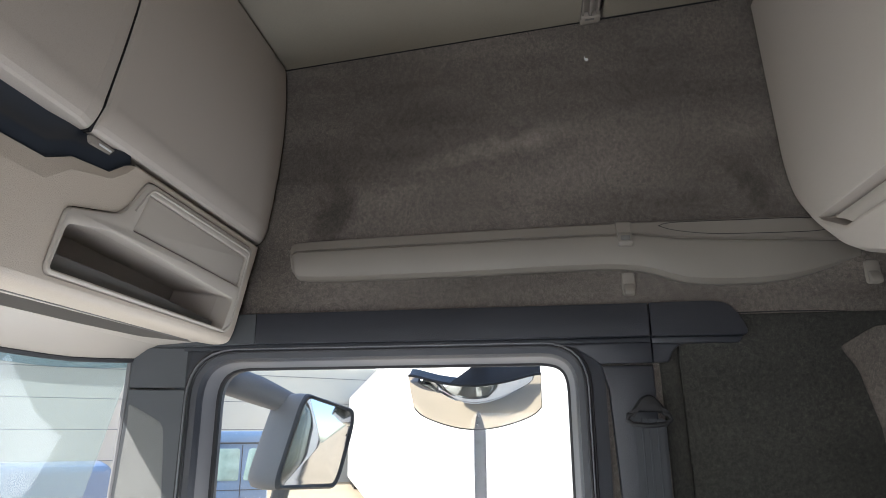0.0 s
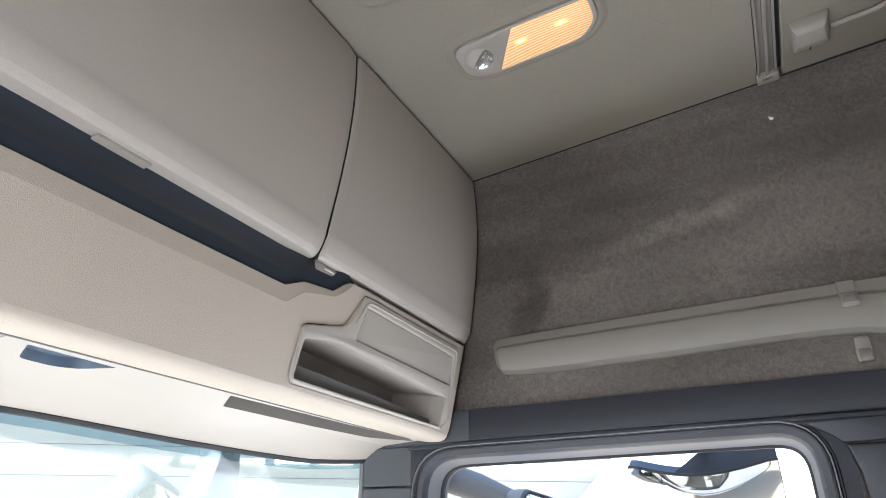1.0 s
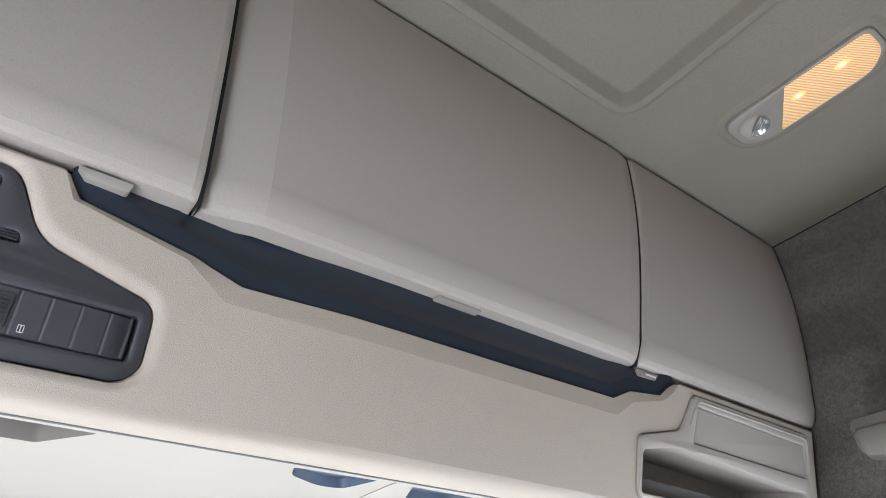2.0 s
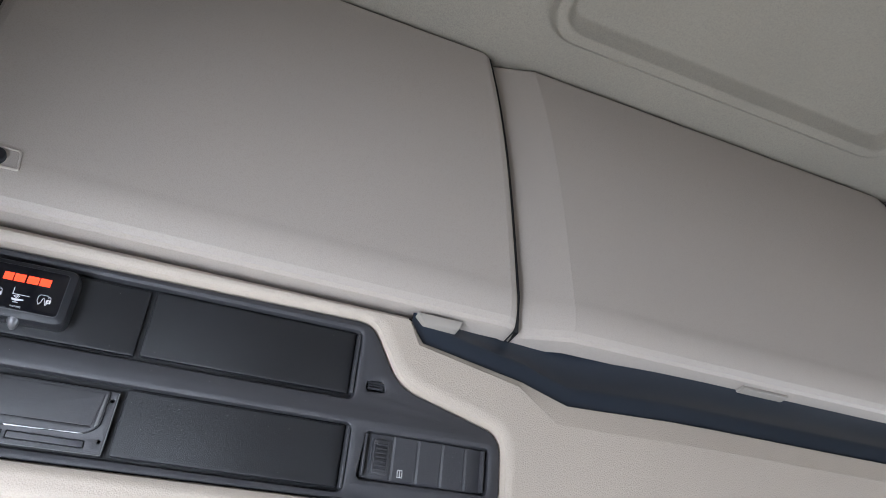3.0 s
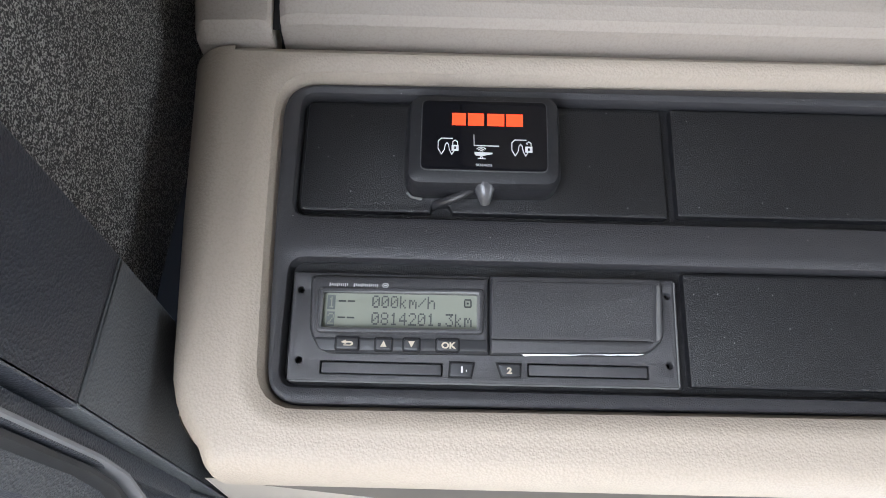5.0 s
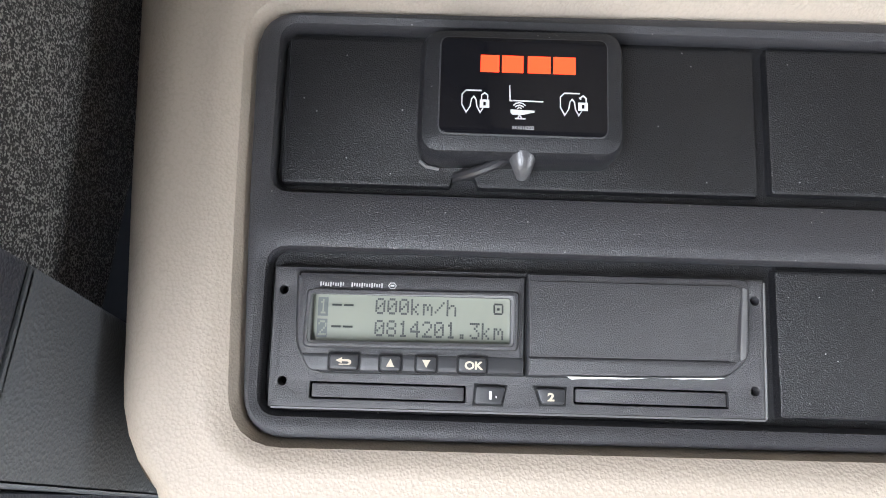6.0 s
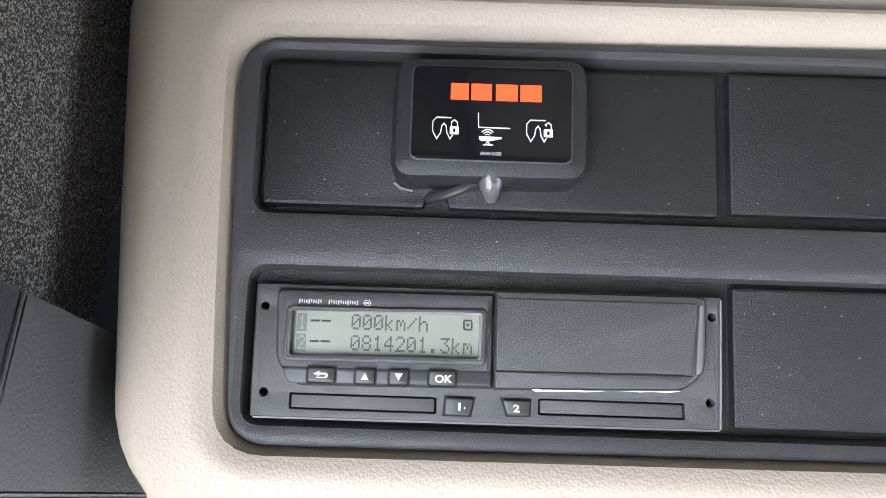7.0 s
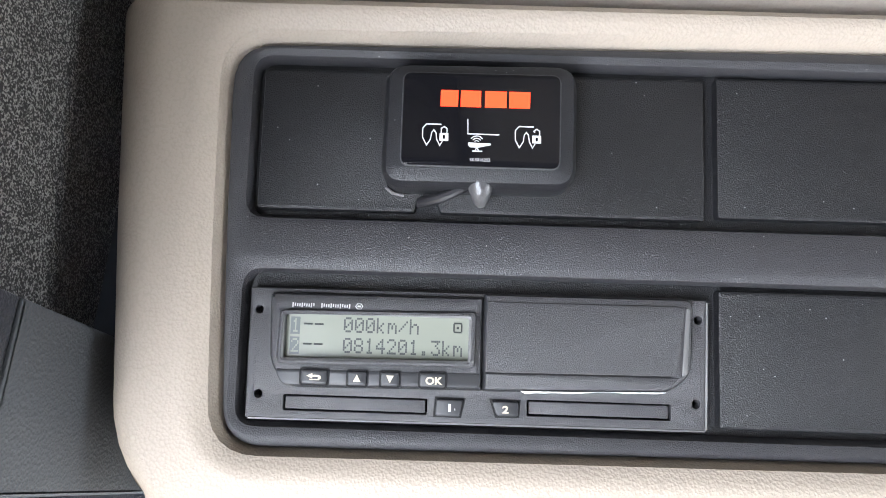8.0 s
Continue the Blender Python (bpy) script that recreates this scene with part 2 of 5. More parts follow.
# pale so that the unseen floor throws light up at the console
FLOOR_BOUNCE = mat("beige_bounce_floor", (0.32, 0.305, 0.285), 0.8, var=0.1, patch=6, grain=300, bump=0.3)
GROUND = mat("concrete_paving", (0.30, 0.245, 0.175), 0.9, var=0.15, patch=0.3, grain=60, bump=0.4, depth=0.01)
CLADDING = mat("pale_wall_cladding", (0.46, 0.445, 0.40), 0.7, var=0.05, patch=0.2, grain=30, bump=0.1)
TRAILER = mat("white_trailer_panel", (0.8, 0.8, 0.8), 0.4, var=0.03, patch=0.5, grain=40)
BLUE_PAINT = mat("blue_vehicle_paint", (0.08, 0.13, 0.22), 0.35, var=0.05, patch=1.5, grain=50, coat=0.4)
DARK_GLASS = mat("dark_vehicle_glass", (0.20, 0.28, 0.27), 0.08, var=0.3, patch=2.5)
TYRE = mat("tyre_rubber", (0.02, 0.02, 0.02), 0.8, var=0.1)
FLUOR = glow("white_hall_light", (1.0, 1.0, 1.0), 1.0)


def felt_mark(m, y0, z0, y1, z1, wide, gain):
    """A lighter or darker mark along a line in the wall's plane, broken up by the pile."""
    t = m.node_tree
    n, link = t.nodes, t.links.new
    d = Vector((y1 - y0, z1 - z0))
    l = d.length
    d.normalize()
    tc, ma, mb = n.new("ShaderNodeTexCoord"), n.new("ShaderNodeVectorMath"), n.new("ShaderNodeVectorMath")
    ma.operation = mb.operation = "DOT_PRODUCT"
    ma.inputs[1].default_value, mb.inputs[1].default_value = (0, d.x, d.y), (0, -d.y, d.x)
    nz, mv = n.new("ShaderNodeTexNoise"), n.new("ShaderNodeVectorMath")
    nz.inputs["Scale"].default_value, nz.inputs["Detail"].default_value = 24, 6
    link(tc.outputs["Object"], nz.inputs["Vector"])
    mv.operation = "MULTIPLY_ADD"
    mv.inputs[1].default_value = (wide * 1.6,) * 3
    link(nz.outputs[1], mv.inputs[0])
    link(tc.outputs["Object"], mv.inputs[2])
    fac = None
    for node, mid, half in ((ma, (y0 + y1) / 2 * d.x + (z0 + z1) / 2 * d.y, l / 2), (mb, -y0 * d.y + z0 * d.x, wide)):
        link(mv.outputs[0], node.inputs[0])
        off = wide * 0.8 * (node.inputs[1].default_value[1] + node.inputs[1].default_value[2])
        a, b, c = n.new("ShaderNodeMath"), n.new("ShaderNodeMath"), n.new("ShaderNodeMapRange")
        a.operation, b.operation = "SUBTRACT", "ABSOLUTE"
        a.inputs[1].default_value = mid + off
        c.interpolation_type = "SMOOTHSTEP"
        c.inputs[1].default_value, c.inputs[2].default_value, c.inputs[3].default_value, c.inputs[4].default_value = half, half * 0.1, 0.0, 1.0
        link(node.outputs["Value"], a.inputs[0])
        link(a.outputs[0], b.inputs[0])
        link(b.outputs[0], c.inputs[0])
        if fac:
            x = n.new("ShaderNodeMath")
            x.operation = "MULTIPLY"
            link(fac, x.inputs[0])
            link(c.outputs[0], x.inputs[1])
            fac = x.outputs[0]
        else:
            fac = c.outputs[0]
    g, sc = n.new("ShaderNodeMapRange"), n.new("ShaderNodeVectorMath")
    g.inputs[3].default_value, g.inputs[4].default_value = 1.0, gain
    link(fac, g.inputs[0])
    sc.operation = "SCALE"
    p = n["Principled BSDF"]
    link(p.inputs["Base Color"].links[0].from_socket, sc.inputs[0])
    link(g.outputs[0], sc.inputs["Scale"])
    link(sc.outputs[0], p.inputs["Base Color"])


# the pale rubbed streak
felt_mark(FELT_WORN, 0.48, 1.750, 0.03, 1.845, 0.032, 1.6)
# two darker patches, one by the console and one by the rear locker
felt_mark(FELT_WORN, 0.622, 1.54, 0.570, 1.79, 0.060, 0.50)
felt_mark(FELT_WORN, -0.215, 1.77, -0.315, 1.60, 0.045, 0.58)

# ---- building helpers ----


def thing(name, at, label, category, group="", kind=""):
    e = new(name)
    e.location = at
    return tagged(e, label, category, group, kind)


def origin(ob):
    p = Vector((0, 0, 0))
    while ob:
        p += ob.location
        ob = ob.parent
    return p


def part(name, bm, material, parent=None, label="", smooth=35):
    """Links a bmesh, drawn in world places, as one mesh under a thing or a part."""
    if parent:
        bmesh.ops.translate(bm, verts=bm.verts, vec=-origin(parent))
    me = bpy.data.meshes.new(name)
    bm.to_mesh(me)
    bm.free()
    me.materials.append(material)
    me.shade_smooth()
    me.set_sharp_from_angle(angle=radians(smooth))
    ob = new(name, me)
    ob.parent = parent
    return tagged(ob, label)


def area2(p):
    return sum(p[i - 1][0] * p[i][1] - p[i][0] * p[i - 1][1] for i in range(len(p))) / 2


def ccw(p):
    return list(p) if area2(p) > 0 else list(p)[::-1]


def rounded(p, r, n=4):
    """The outline p with its corners rounded; r: one radius or one for each corner."""
    out = []
    for i in range(len(p)):
        a, b, c = Vector(p[i - 1]), Vector(p[i]), Vector(p[(i + 1) % len(p)])
        q = r[i] if isinstance(r, (list, tuple)) else r
        u, v = (a - b), (c - b)
        k = min(q, u.length * 0.48, v.length * 0.48)
        if k < 1e-6:
            out.append(tuple(b))
            continue
        s, e = b + u.normalized() * k, b + v.normalized() * k
        for j in range(n + 1):
            t = j / n
            out.append(tuple(s * (1 - t) ** 2 + b * (2 * t * (1 - t)) + e * t * t))
    return out


def grown(p, d):
    """The outline p, counter-clockwise, moved outwards by d."""
    out = []
    for i in range(len(p)):
        a, b, c = Vector(p[i - 1]), Vector(p[i]), Vector(p[(i + 1) % len(p)])
        n1, n2 = (b - a), (c - b)
        n1, n2 = Vector((n1.y, -n1.x)).normalized(), Vector((n2.y, -n2.x)).normalized()
        m = n1 + n2
        m = m / max(0.25, m.length_squared) * 2
        out.append(tuple(b + m * d))
    return out


def rect(x0, z0, x1, z1, r=0.0, n=4):
    p = [(x0, z0), (x1, z0), (x1, z1), (x0, z1)]
    return rounded(p, r, n) if r else p


def ring(bm, f, p, w):
    return [bm.verts.new(f(u, v, w)) for u, v in p]


def bridge(bm, a, b, closed=True):
    n = len(a)
    for i in range(n if closed else n - 1):
        j = (i + 1) % n
        bm.faces.new((a[i], a[j], b[j], b[i]))


def cap(bm, loops, flats):
    from mathutils.geometry import tessellate_polygon
    verts = [v for l in loops for v in l]
    for t in tessellate_polygon([[Vector((u, v, 0)) for u, v in p] for p in flats]):
        try:
            bm.faces.new([verts[i] for i in t])
        except ValueError:
            pass


def slab(bm, f, outer, w0, w1, b=0.0015, holes=(), hole_b=None, back=False):
    """A plate of the given outline from depth w0 to w1 (towards the viewer), its front edges rounded by b, with holes through it."""
    outer = ccw(outer)
    holes = [ccw(h) for h in holes]
    hb = b if hole_b is None else hole_b
    front = grown(outer, -b) if b else outer
    base = ring(bm, f, outer, w0)
    lo = ring(bm, f, outer, w1 - b) if b else base
    if b:
        bridge(bm, base, lo)
        half = ring(bm, f, grown(outer, -0.3 * b), w1 - 0.3 * b)
        bridge(bm, lo, half)
        top = ring(bm, f, front, w1)
        bridge(bm, half, top)
    else:
        top = ring(bm, f, outer, w1)
        bridge(bm, base, top)
    loops, flats = [top], [front]
    floor_loops, floor_flats = [base], [outer]
    for h in holes:
        wide = grown(h, hb) if hb else h
        a = ring(bm, f, wide, w1)
        c = ring(bm, f, h, w1 - hb) if hb else a
        if hb:
            half = ring(bm, f, grown(h, 0.3 * hb), w1 - 0.3 * hb)
            bridge(bm, a, half)
            bridge(bm, half, c)
        d = ring(bm, f, h, w0)
        bridge(bm, c, d)
        loops.append(a), flats.append(wide)
        floor_loops.append(d), floor_flats.append(h)
    cap(bm, loops, flats)
    if back:
        cap(bm, floor_loops, floor_flats)
    bmesh.ops.recalc_face_normals(bm, faces=bm.faces)
    return bm


def slabs(name, f, outer, w0, w1, material, parent, b=0.0015, holes=(), label="", hole_b=None, back=True):
    return part(name, slab(bmesh.new(), f, outer, w0, w1, b, holes, hole_b, back), material, parent, label)


def box(bm, c, s, bevel=0.0, m=None, seg=2):
    made = bmesh.ops.create_cube(bm, size=1, matrix=Matrix.Translation(c) @ (m or Matrix()) @ Matrix.Diagonal((*s, 1)))["verts"]
    if bevel:
        edges = {e for v in made for e in v.link_edges}
        bmesh.ops.bevel(bm, geom=list(edges), offset=bevel, segments=seg, profile=0.5, affect="EDGES")
    return bm


def loft(bm, rows, closed=False, ends=False):
    """Skins rows of places, one after another."""
    vs = [[bm.verts.new(p) for p in r] for r in rows]
    for a, b in zip(vs, vs[1:]):
        bridge(bm, a, b, closed)
    if ends:
        bm.faces.new(vs[0][::-1])
        bm.faces.new(vs[-1])
    bmesh.ops.recalc_face_normals(bm, faces=bm.faces)
    return bm


def tube(bm, pts, r, n=8):
    """A round rod along the places pts; r: one radius or one for each."""
    rows = []
    pts = [Vector(p) for p in pts]
    side = None
    for i, p in enumerate(pts):
        d = (pts[min(i + 1, len(pts) - 1)] - pts[max(i - 1, 0)]).normalized()
        if side is None:
            side = d.orthogonal().normalized()
        side = (side - d * side.dot(d)).normalized()
        up = d.cross(side)
        q = r[i] if isinstance(r, (list, tuple)) else r
        rows.append([p + (side * math.cos(a) + up * math.sin(a)) * q for a in [math.tau * k / n for k in range(n)]])
    return loft(bm, rows, closed=True, ends=True)


def bezier(a, b, c, n):
    a, b, c = Vector(a), Vector(b), Vector(c)
    return [a * (1 - t) ** 2 + b * (2 * t * (1 - t)) + c * t * t for t in [k / n for k in range(n + 1)]]


def lettering(name, text, f, x, z, size, w, material, parent, pitch=None, stretch=1.0, bold=0.0):
    """Raised letters by the built-in font; x, z: lower left. pitch: a fixed step from letter to letter."""
    bm = bmesh.new()
    for k, (ch, at) in enumerate([(c, x + i * pitch) for i, c in enumerate(text)] if pitch else [(text, x)]):
        if ch == " ":
            continue
        cu = bpy.data.curves.new(name, "FONT")
        cu.body, cu.size, cu.extrude, cu.offset = ch, size, 0.00008, bold
        tmp = bpy.data.objects.new(name, cu)
        me = bpy.data.meshes.new_from_object(tmp)
        if pitch:
            xs = [v.co.x for v in me.vertices]
            mid = (min(xs) + max(xs)) / 2
        for v in me.vertices:
            dx = (v.co.x - mid) * stretch + pitch / 2 if pitch else v.co.x * stretch
            v.co = f(at + dx, z + v.co.y, w + v.co.z)
        bm.from_mesh(me)
        bpy.data.meshes.remove(me)
        bpy.data.objects.remove(tmp)
        bpy.data.curves.remove(cu)
    return part(name, bm, material, parent)


# ---- the plan: x to the cab's right, y ahead, z up from the cab floor ----
XR, XL, XM = 1.08, -0.81, 0.145


def set_back(x):
    """The console's left part lies a little deeper, round the instrument panel."""
    t = min(1, max(0, (0.05 - x) / 0.22))
    return 0.011 * t * t * (3 - 2 * t)


def face_b(x, z, w):
    """The console's lower front, leaning back; w towards the cab."""
    return Vector((x, 0.765 + set_back(x) - 0.2 * (z - 1.5), z)) + Vector((0, -1, -0.2)).normalized() * w


def face_i(x, z, w):
    """The instrument panel, set into the console."""
    return Vector((x, 0.785 - 0.22 * (z - 1.5), z)) + Vector((0, -1, -0.22)).normalized() * w


def face_u(x, y, w):
    """The console's underside, ahead of its front edge."""
    return Vector((x, y, 1.392 - 0.06 * (y - 0.92) - w))


def wall_r(y, z, w):
    return Vector((XR - w, y, z))


def wall_l(y, z, w):
    return Vector((XL + w, y, z + 0.009))


def roof(x, y, w):
    return Vector((x, y, 2.024 + 0.095 * (0.727 - y) - w))

# ---- setting: walls, ceiling, floor ----
WIN = rounded([(0.085, 0.62), (0.885, 0.62), (0.885, 1.377), (0.085, 1.377)], [0.05, 0.05, 0.10, 0.085], 7)


def side_wall(name, f, label, felt):
    w = tagged(new(name), label, "wall", kind="structure")
    part("wall_skin", slab(bmesh.new(), f, [(-1.05, 0), (1.02, 0), (1.02, 1.43), (0.83, 1.43), (0.83, 2.2), (-1.05, 2.2)], -0.05, 0.0, 0.0, [WIN], back=True),
         felt, w)
    part("seam", tube(bmesh.new(), [f(y, z, -0.0004) for y, z in ((-0.20, 1.4305), (-0.28, 1.4315), (-0.36, 1.430), (-0.46, 1.424), (-0.60, 1.420))], 0.0013, 6), RUBBER, w)
    part("lower_lining", slab(bmesh.new(), f, rounded([(-0.104, 0.5), (-0.427, 0.5), (-0.426, 1.10), (-0.421, 1.217), (-0.398, 1.322), (-0.372, 1.362), (-0.440, 1.400), (-0.60, 1.405), (-0.60, 1.4275), (-0.086, 1.4275)], 0.01, 3), -0.004, 0.006, 0.004, back=True), FELT_DARK, w, "darker felt lining behind the door")
    # soft roll of lining beside the door pillar
    part("lining_roll", loft(bmesh.new(), [[f(-0.068 - 0.018 * (1.42 - z) / 0.92 + 0.019 * math.cos(a), z, 0.008 * math.sin(a) - 0.001) for a in (0, 0.4, 0.8, 1.2, 1.57, 1.94, 2.34, 2.74, 3.14)] for z in (1.42, 1.2, 0.9, 0.5)]), FELT_DARK, w)
    part("outer_skin", slab(bmesh.new(), f, [(-1.05, -0.9), (1.0, -0.9), (1.0, 2.2), (-1.05, 2.2)], -0.075, -0.068, 0.0, [WIN], back=True), TRAILER, w)
    # black sheet standing in for the shade behind the console's end
    part("dark_gap_sheet", slab(bmesh.new(), f, [(0.83, 1.41), (1.38, 1.41), (1.38, 2.2), (0.83, 2.2)], -0.06, -0.012, 0.0, back=True), HOLE_SHADE, w)
    return w


side_wall("wall_right", wall_r, "side wall lined with worn brown-grey felt", FELT_WORN)
side_wall("wall_left", wall_l, "side wall lined with worn brown-grey felt", FELT)

rear = tagged(new("wall_rear"), "plain felt rear wall of the cab", "wall", kind="structure")
part("wall_skin", box(bmesh.new(), (XM, -1.08, 1.1), (XR - XL + 0.2, 0.06, 2.3)), FELT, rear)
# out of view; its pale colour is there to bounce light
floor = tagged(new("floor"), "unseen cab floor, kept pale to bounce light upwards", "floor", kind="structure")
part("bounce_floor", box(bmesh.new(), (XM, 0.1, -0.03), (XR - XL + 0.2, 2.6, 0.06)), FLOOR_BOUNCE, floor)
front = tagged(new("wall_front"), "plain dark wall under the windscreen", "wall", kind="structure")
part("wall_skin", box(bmesh.new(), (XM, 1.32, 0.30), (XR - XL + 0.2, 0.06, 0.66)), BLACK, front)
part("sill_shelf", box(bmesh.new(), (XM, 1.03, 0.56), (XR - XL - 0.01, 0.55, 0.06), 0.02), RAIL, front)
part("outer_skin", box(bmesh.new(), (XM, 1.42, -0.17), (XR - XL + 0.2, 0.06, 1.56), 0.02), TRAILER, front)
for f, sx in ((wall_r, 1), (wall_l, -1)):
    part("wall_cheek", slab(bmesh.new(), f, [(1.02, 0), (1.34, 0), (1.30, 0.62), (1.02, 0.62)], -0.05, 0.0, 0.0, back=True), BLACK, front)

# ceiling: one mesh, with the raised bead round the hatch
ceil = tagged(new("ceiling"), "beige fabric headliner with a beaded roof hatch", "ceiling", kind="structure")


def hatch_depth(x, y):
    """The headliner's relief: a bead round the hatch, and a dished field within it."""
    dx, dy = abs(x - XM) - 0.325, max(y - 0.668, -0.35 - y)
    d = max(dx, dy)
    if dx > -0.055 and dy > -0.055:
        d = math.hypot(dx + 0.055, dy + 0.055) - 0.055
    bead = 0.0065 * (math.tanh((d + 0.026) / 0.0025) - math.tanh((d + 0.004) / 0.0025))
    field = -0.010 * min(1, max(0, (-d - 0.030) / 0.006))
    return bead + field


bm = bmesh.new()
xs = sorted({round(XL - 0.03 + i * (XR - XL + 0.06) / 40, 4) for i in range(41)} | {round(XM + s * (0.325 + k * 0.0025), 4) for s in (-1, 1) for k in range(-24, 7)})
ys = sorted({round(0.012 + i * 0.0355, 4) for i in range(21)} | {round(0.668 + k * 0.0025, 4) for k in range(-24, 7)} | {0.745, 0.0525})
loft(bm, [[roof(x, y, hatch_depth(x, y)) for x in xs] for y in ys if y > 0.05])
for y0, y1 in ((-0.232, 0.004), (-1.06, -0.242)):
    loft(bm, [[roof(x, y, w) for x in (XL - 0.03, XR - 0.004)] for y, w in ((y0, -0.02), (y0, -0.003), (y0 + 0.004, 0), (y1 - 0.004, 0), (y1, -0.003), (y1, -0.02))])
part("headliner", bm, HEADLINER, ceil)
# black tubes drawn as the shaded gap where the headliner meets the side linings
for x in (XR, XL):
    part("edge_shade_line", tube(bmesh.new(), [roof(x, y, 0.0006) for y in (-0.32, 0.0, 0.36, 0.727)], 0.0019, 6), HOLE_SHADE, ceil)
part("roof_skin", slab(bmesh.new(), roof, [(XL - 0.1, -1.12), (XR + 0.1, -1.12), (XR + 0.1, 1.4), (XL - 0.1, 1.4)], -0.06, -0.025, 0.0, back=True), BLACK, ceil)

# ---- ceiling things ----
rail = thing("curtain_rail", roof(XM, 0.03, 0), "beige two-groove curtain rail across the headliner", "rail")
bm = bmesh.new()
prof = [(0.051, -0.004), (0.051, 0.006), (0.046, 0.006), (0.046, -0.003), (0.036, -0.003), (0.036, 0.008), (0.029, 0.008), (0.029, -0.003),
        (0.019, -0.003), (0.019, 0.006), (0.014, 0.006), (0.014, -0.004)]
loft(bm, [[roof(x, y, w) for y, w in prof] for x in (XL + 0.02, XR - 0.025)])
part("channel", bm, RAIL, rail)
for x0, x1 in ((XR - 0.03, XR - 0.004), (XL + 0.004, XL + 0.03)):
    part("end_cap", slab(bmesh.new(), roof, rect(x0, 0.010, x1, 0.054, 0.006), -0.004, 0.012, 0.003, back=True), LAMP_BEIGE, rail)
    part("end_slot", slab(bmesh.new(), roof, rect(x0 + 0.004, 0.024, x0 + 0.008, 0.044), 0.012, 0.0135, 0.0), LIP_GREY, rail)

hook = thing("ceiling_catch", roof(0.96, -0.045, 0), "beige plastic catch on the rear headliner panel", "catch")
bm = bmesh.new()
a = [roof(x, y, -0.002) for x, y in ((0.915, -0.008), (1.0, -0.012), (0.998, -0.086), (0.915, -0.080))]
b_ = [roof(x, y, 0.020) for x, y in ((0.918, -0.014), (0.995, -0.016), (0.993, -0.080), (0.918, -0.074))]
c_ = [roof(x, y, 0.030) for x, y in ((0.925, -0.020), (0.965, -0.022), (0.963, -0.074), (0.925, -0.068))]
loft(bm, [a, b_, c_], closed=True, ends=True)
bmesh.ops.bevel(bm, geom=list(bm.edges), offset=0.003, segments=2, profile=0.5, affect="EDGES")
part("catch_body", bm, LAMP_BEIGE, hook)
part("catch_slit", box(bmesh.new(), roof(0.985, -0.045, 0.0225), (0.012, 0.0018, 0.004)), HOLE_SHADE, hook)
part("stay", tube(bmesh.new(), [roof(0.965, -0.085, 0.004), roof(0.960, -0.16, 0.006), roof(0.945, -0.20, 0.006), roof(0.90, -0.222, 0.003)], 0.005), LAMP_BEIGE, hook)

lamp = thing("ceiling_lamp", roof(0.675, 0.44, 0), "beige ceiling lamp with lit amber lens and clear reading light", "lamp")
HOUSE = rounded([(0.628, 0.572), (0.630, 0.304), (0.697, 0.303), (0.7335, 0.338), (0.7335, 0.528), (0.712, 0.572)], [0.03, 0.02, 0.02, 0.02, 0.03, 0.03], 5)
LENS = rounded([(0.633, 0.452), (0.637, 0.312), (0.695, 0.312), (0.727, 0.345), (0.727, 0.508)], [0.004, 0.014, 0.02, 0.02, 0.004], 4)
ROUND = [(0.676 + 0.029 * math.cos(math.tau * k / 24), 0.533 + 0.026 * math.sin(math.tau * k / 24)) for k in range(24)]
bm = bmesh.new()
hc_ = ccw(HOUSE)
loft(bm, [[roof(x, y, w) for x, y in grown(hc_, g)] for g, w in ((0.024, -0.002), (0.018, 0.0005), (0.013, 0.0030), (0.009, 0.0048), (0.005, 0.0050), (0.001, 0.0030), (-0.002, 0.0))], closed=True)
part("surround", bm, HEADLINER, lamp, smooth=80)
slabs("housing", roof, HOUSE, 0.0, 0.0085, LAMP_BEIGE, lamp, 0.004, holes=[LENS, ROUND], hole_b=0.001)
lens = slabs("lens", roof, LENS, 0.002, 0.0095, AMBER, lamp, 0.001, label="ribbed amber lens, lit from within")
# the bulbs' hot spots and halos, added as glowing discs on the lens
for x, y in ((0.672, 0.447), (0.668, 0.368)):
    for nm, mt, r, rise, lab in (("bulb_glow", BULB_HALO, 0.0155, 0.0104, "warm glow round the bulb, a raised disc on the lens"), ("bulb", BULB, 0.0062, 0.0112, "bright hot spot of the bulb, a raised disc on the lens")):
        bm = bmesh.new()
        loft(bm, [[roof(x + 0.62 * r * k * math.cos(math.tau * j / 20), y + r * k * math.sin(math.tau * j / 20), rise - 0.0012 * k * k) for j in range(20)] for k in (1.0, 0.7, 0.4, 0.05)], closed=True, ends=True)
        part(nm, bm, mt, lens, lab)


def dish(a0, a1, deep):
    """Half of the reading light's bowl, between two angles in degrees."""
    rows = []
    for r, w in ((1.0, 0.008), (0.9, 0.008 - deep * 0.3), (0.7, 0.008 - deep * 0.65), (0.35, 0.008 - deep * 0.95), (0.02, 0.008 - deep)):
        rows.append([roof(0.676 + 0.029 * r * math.cos(radians(a0 + (a1 - a0) * k / 14)), 0.533 + 0.026 * r * math.sin(radians(a0 + (a1 - a0) * k / 14)), w) for k in range(15)])
    return loft(bmesh.new(), rows)


reading = part("reading_light", dish(-130, 50, 0.017), CHROME, lamp, "clear faceted reading light")
part("reading_shade", dish(50, 230, 0.006), LID, reading, "plain beige half of the reading light")
bm = bmesh.new()
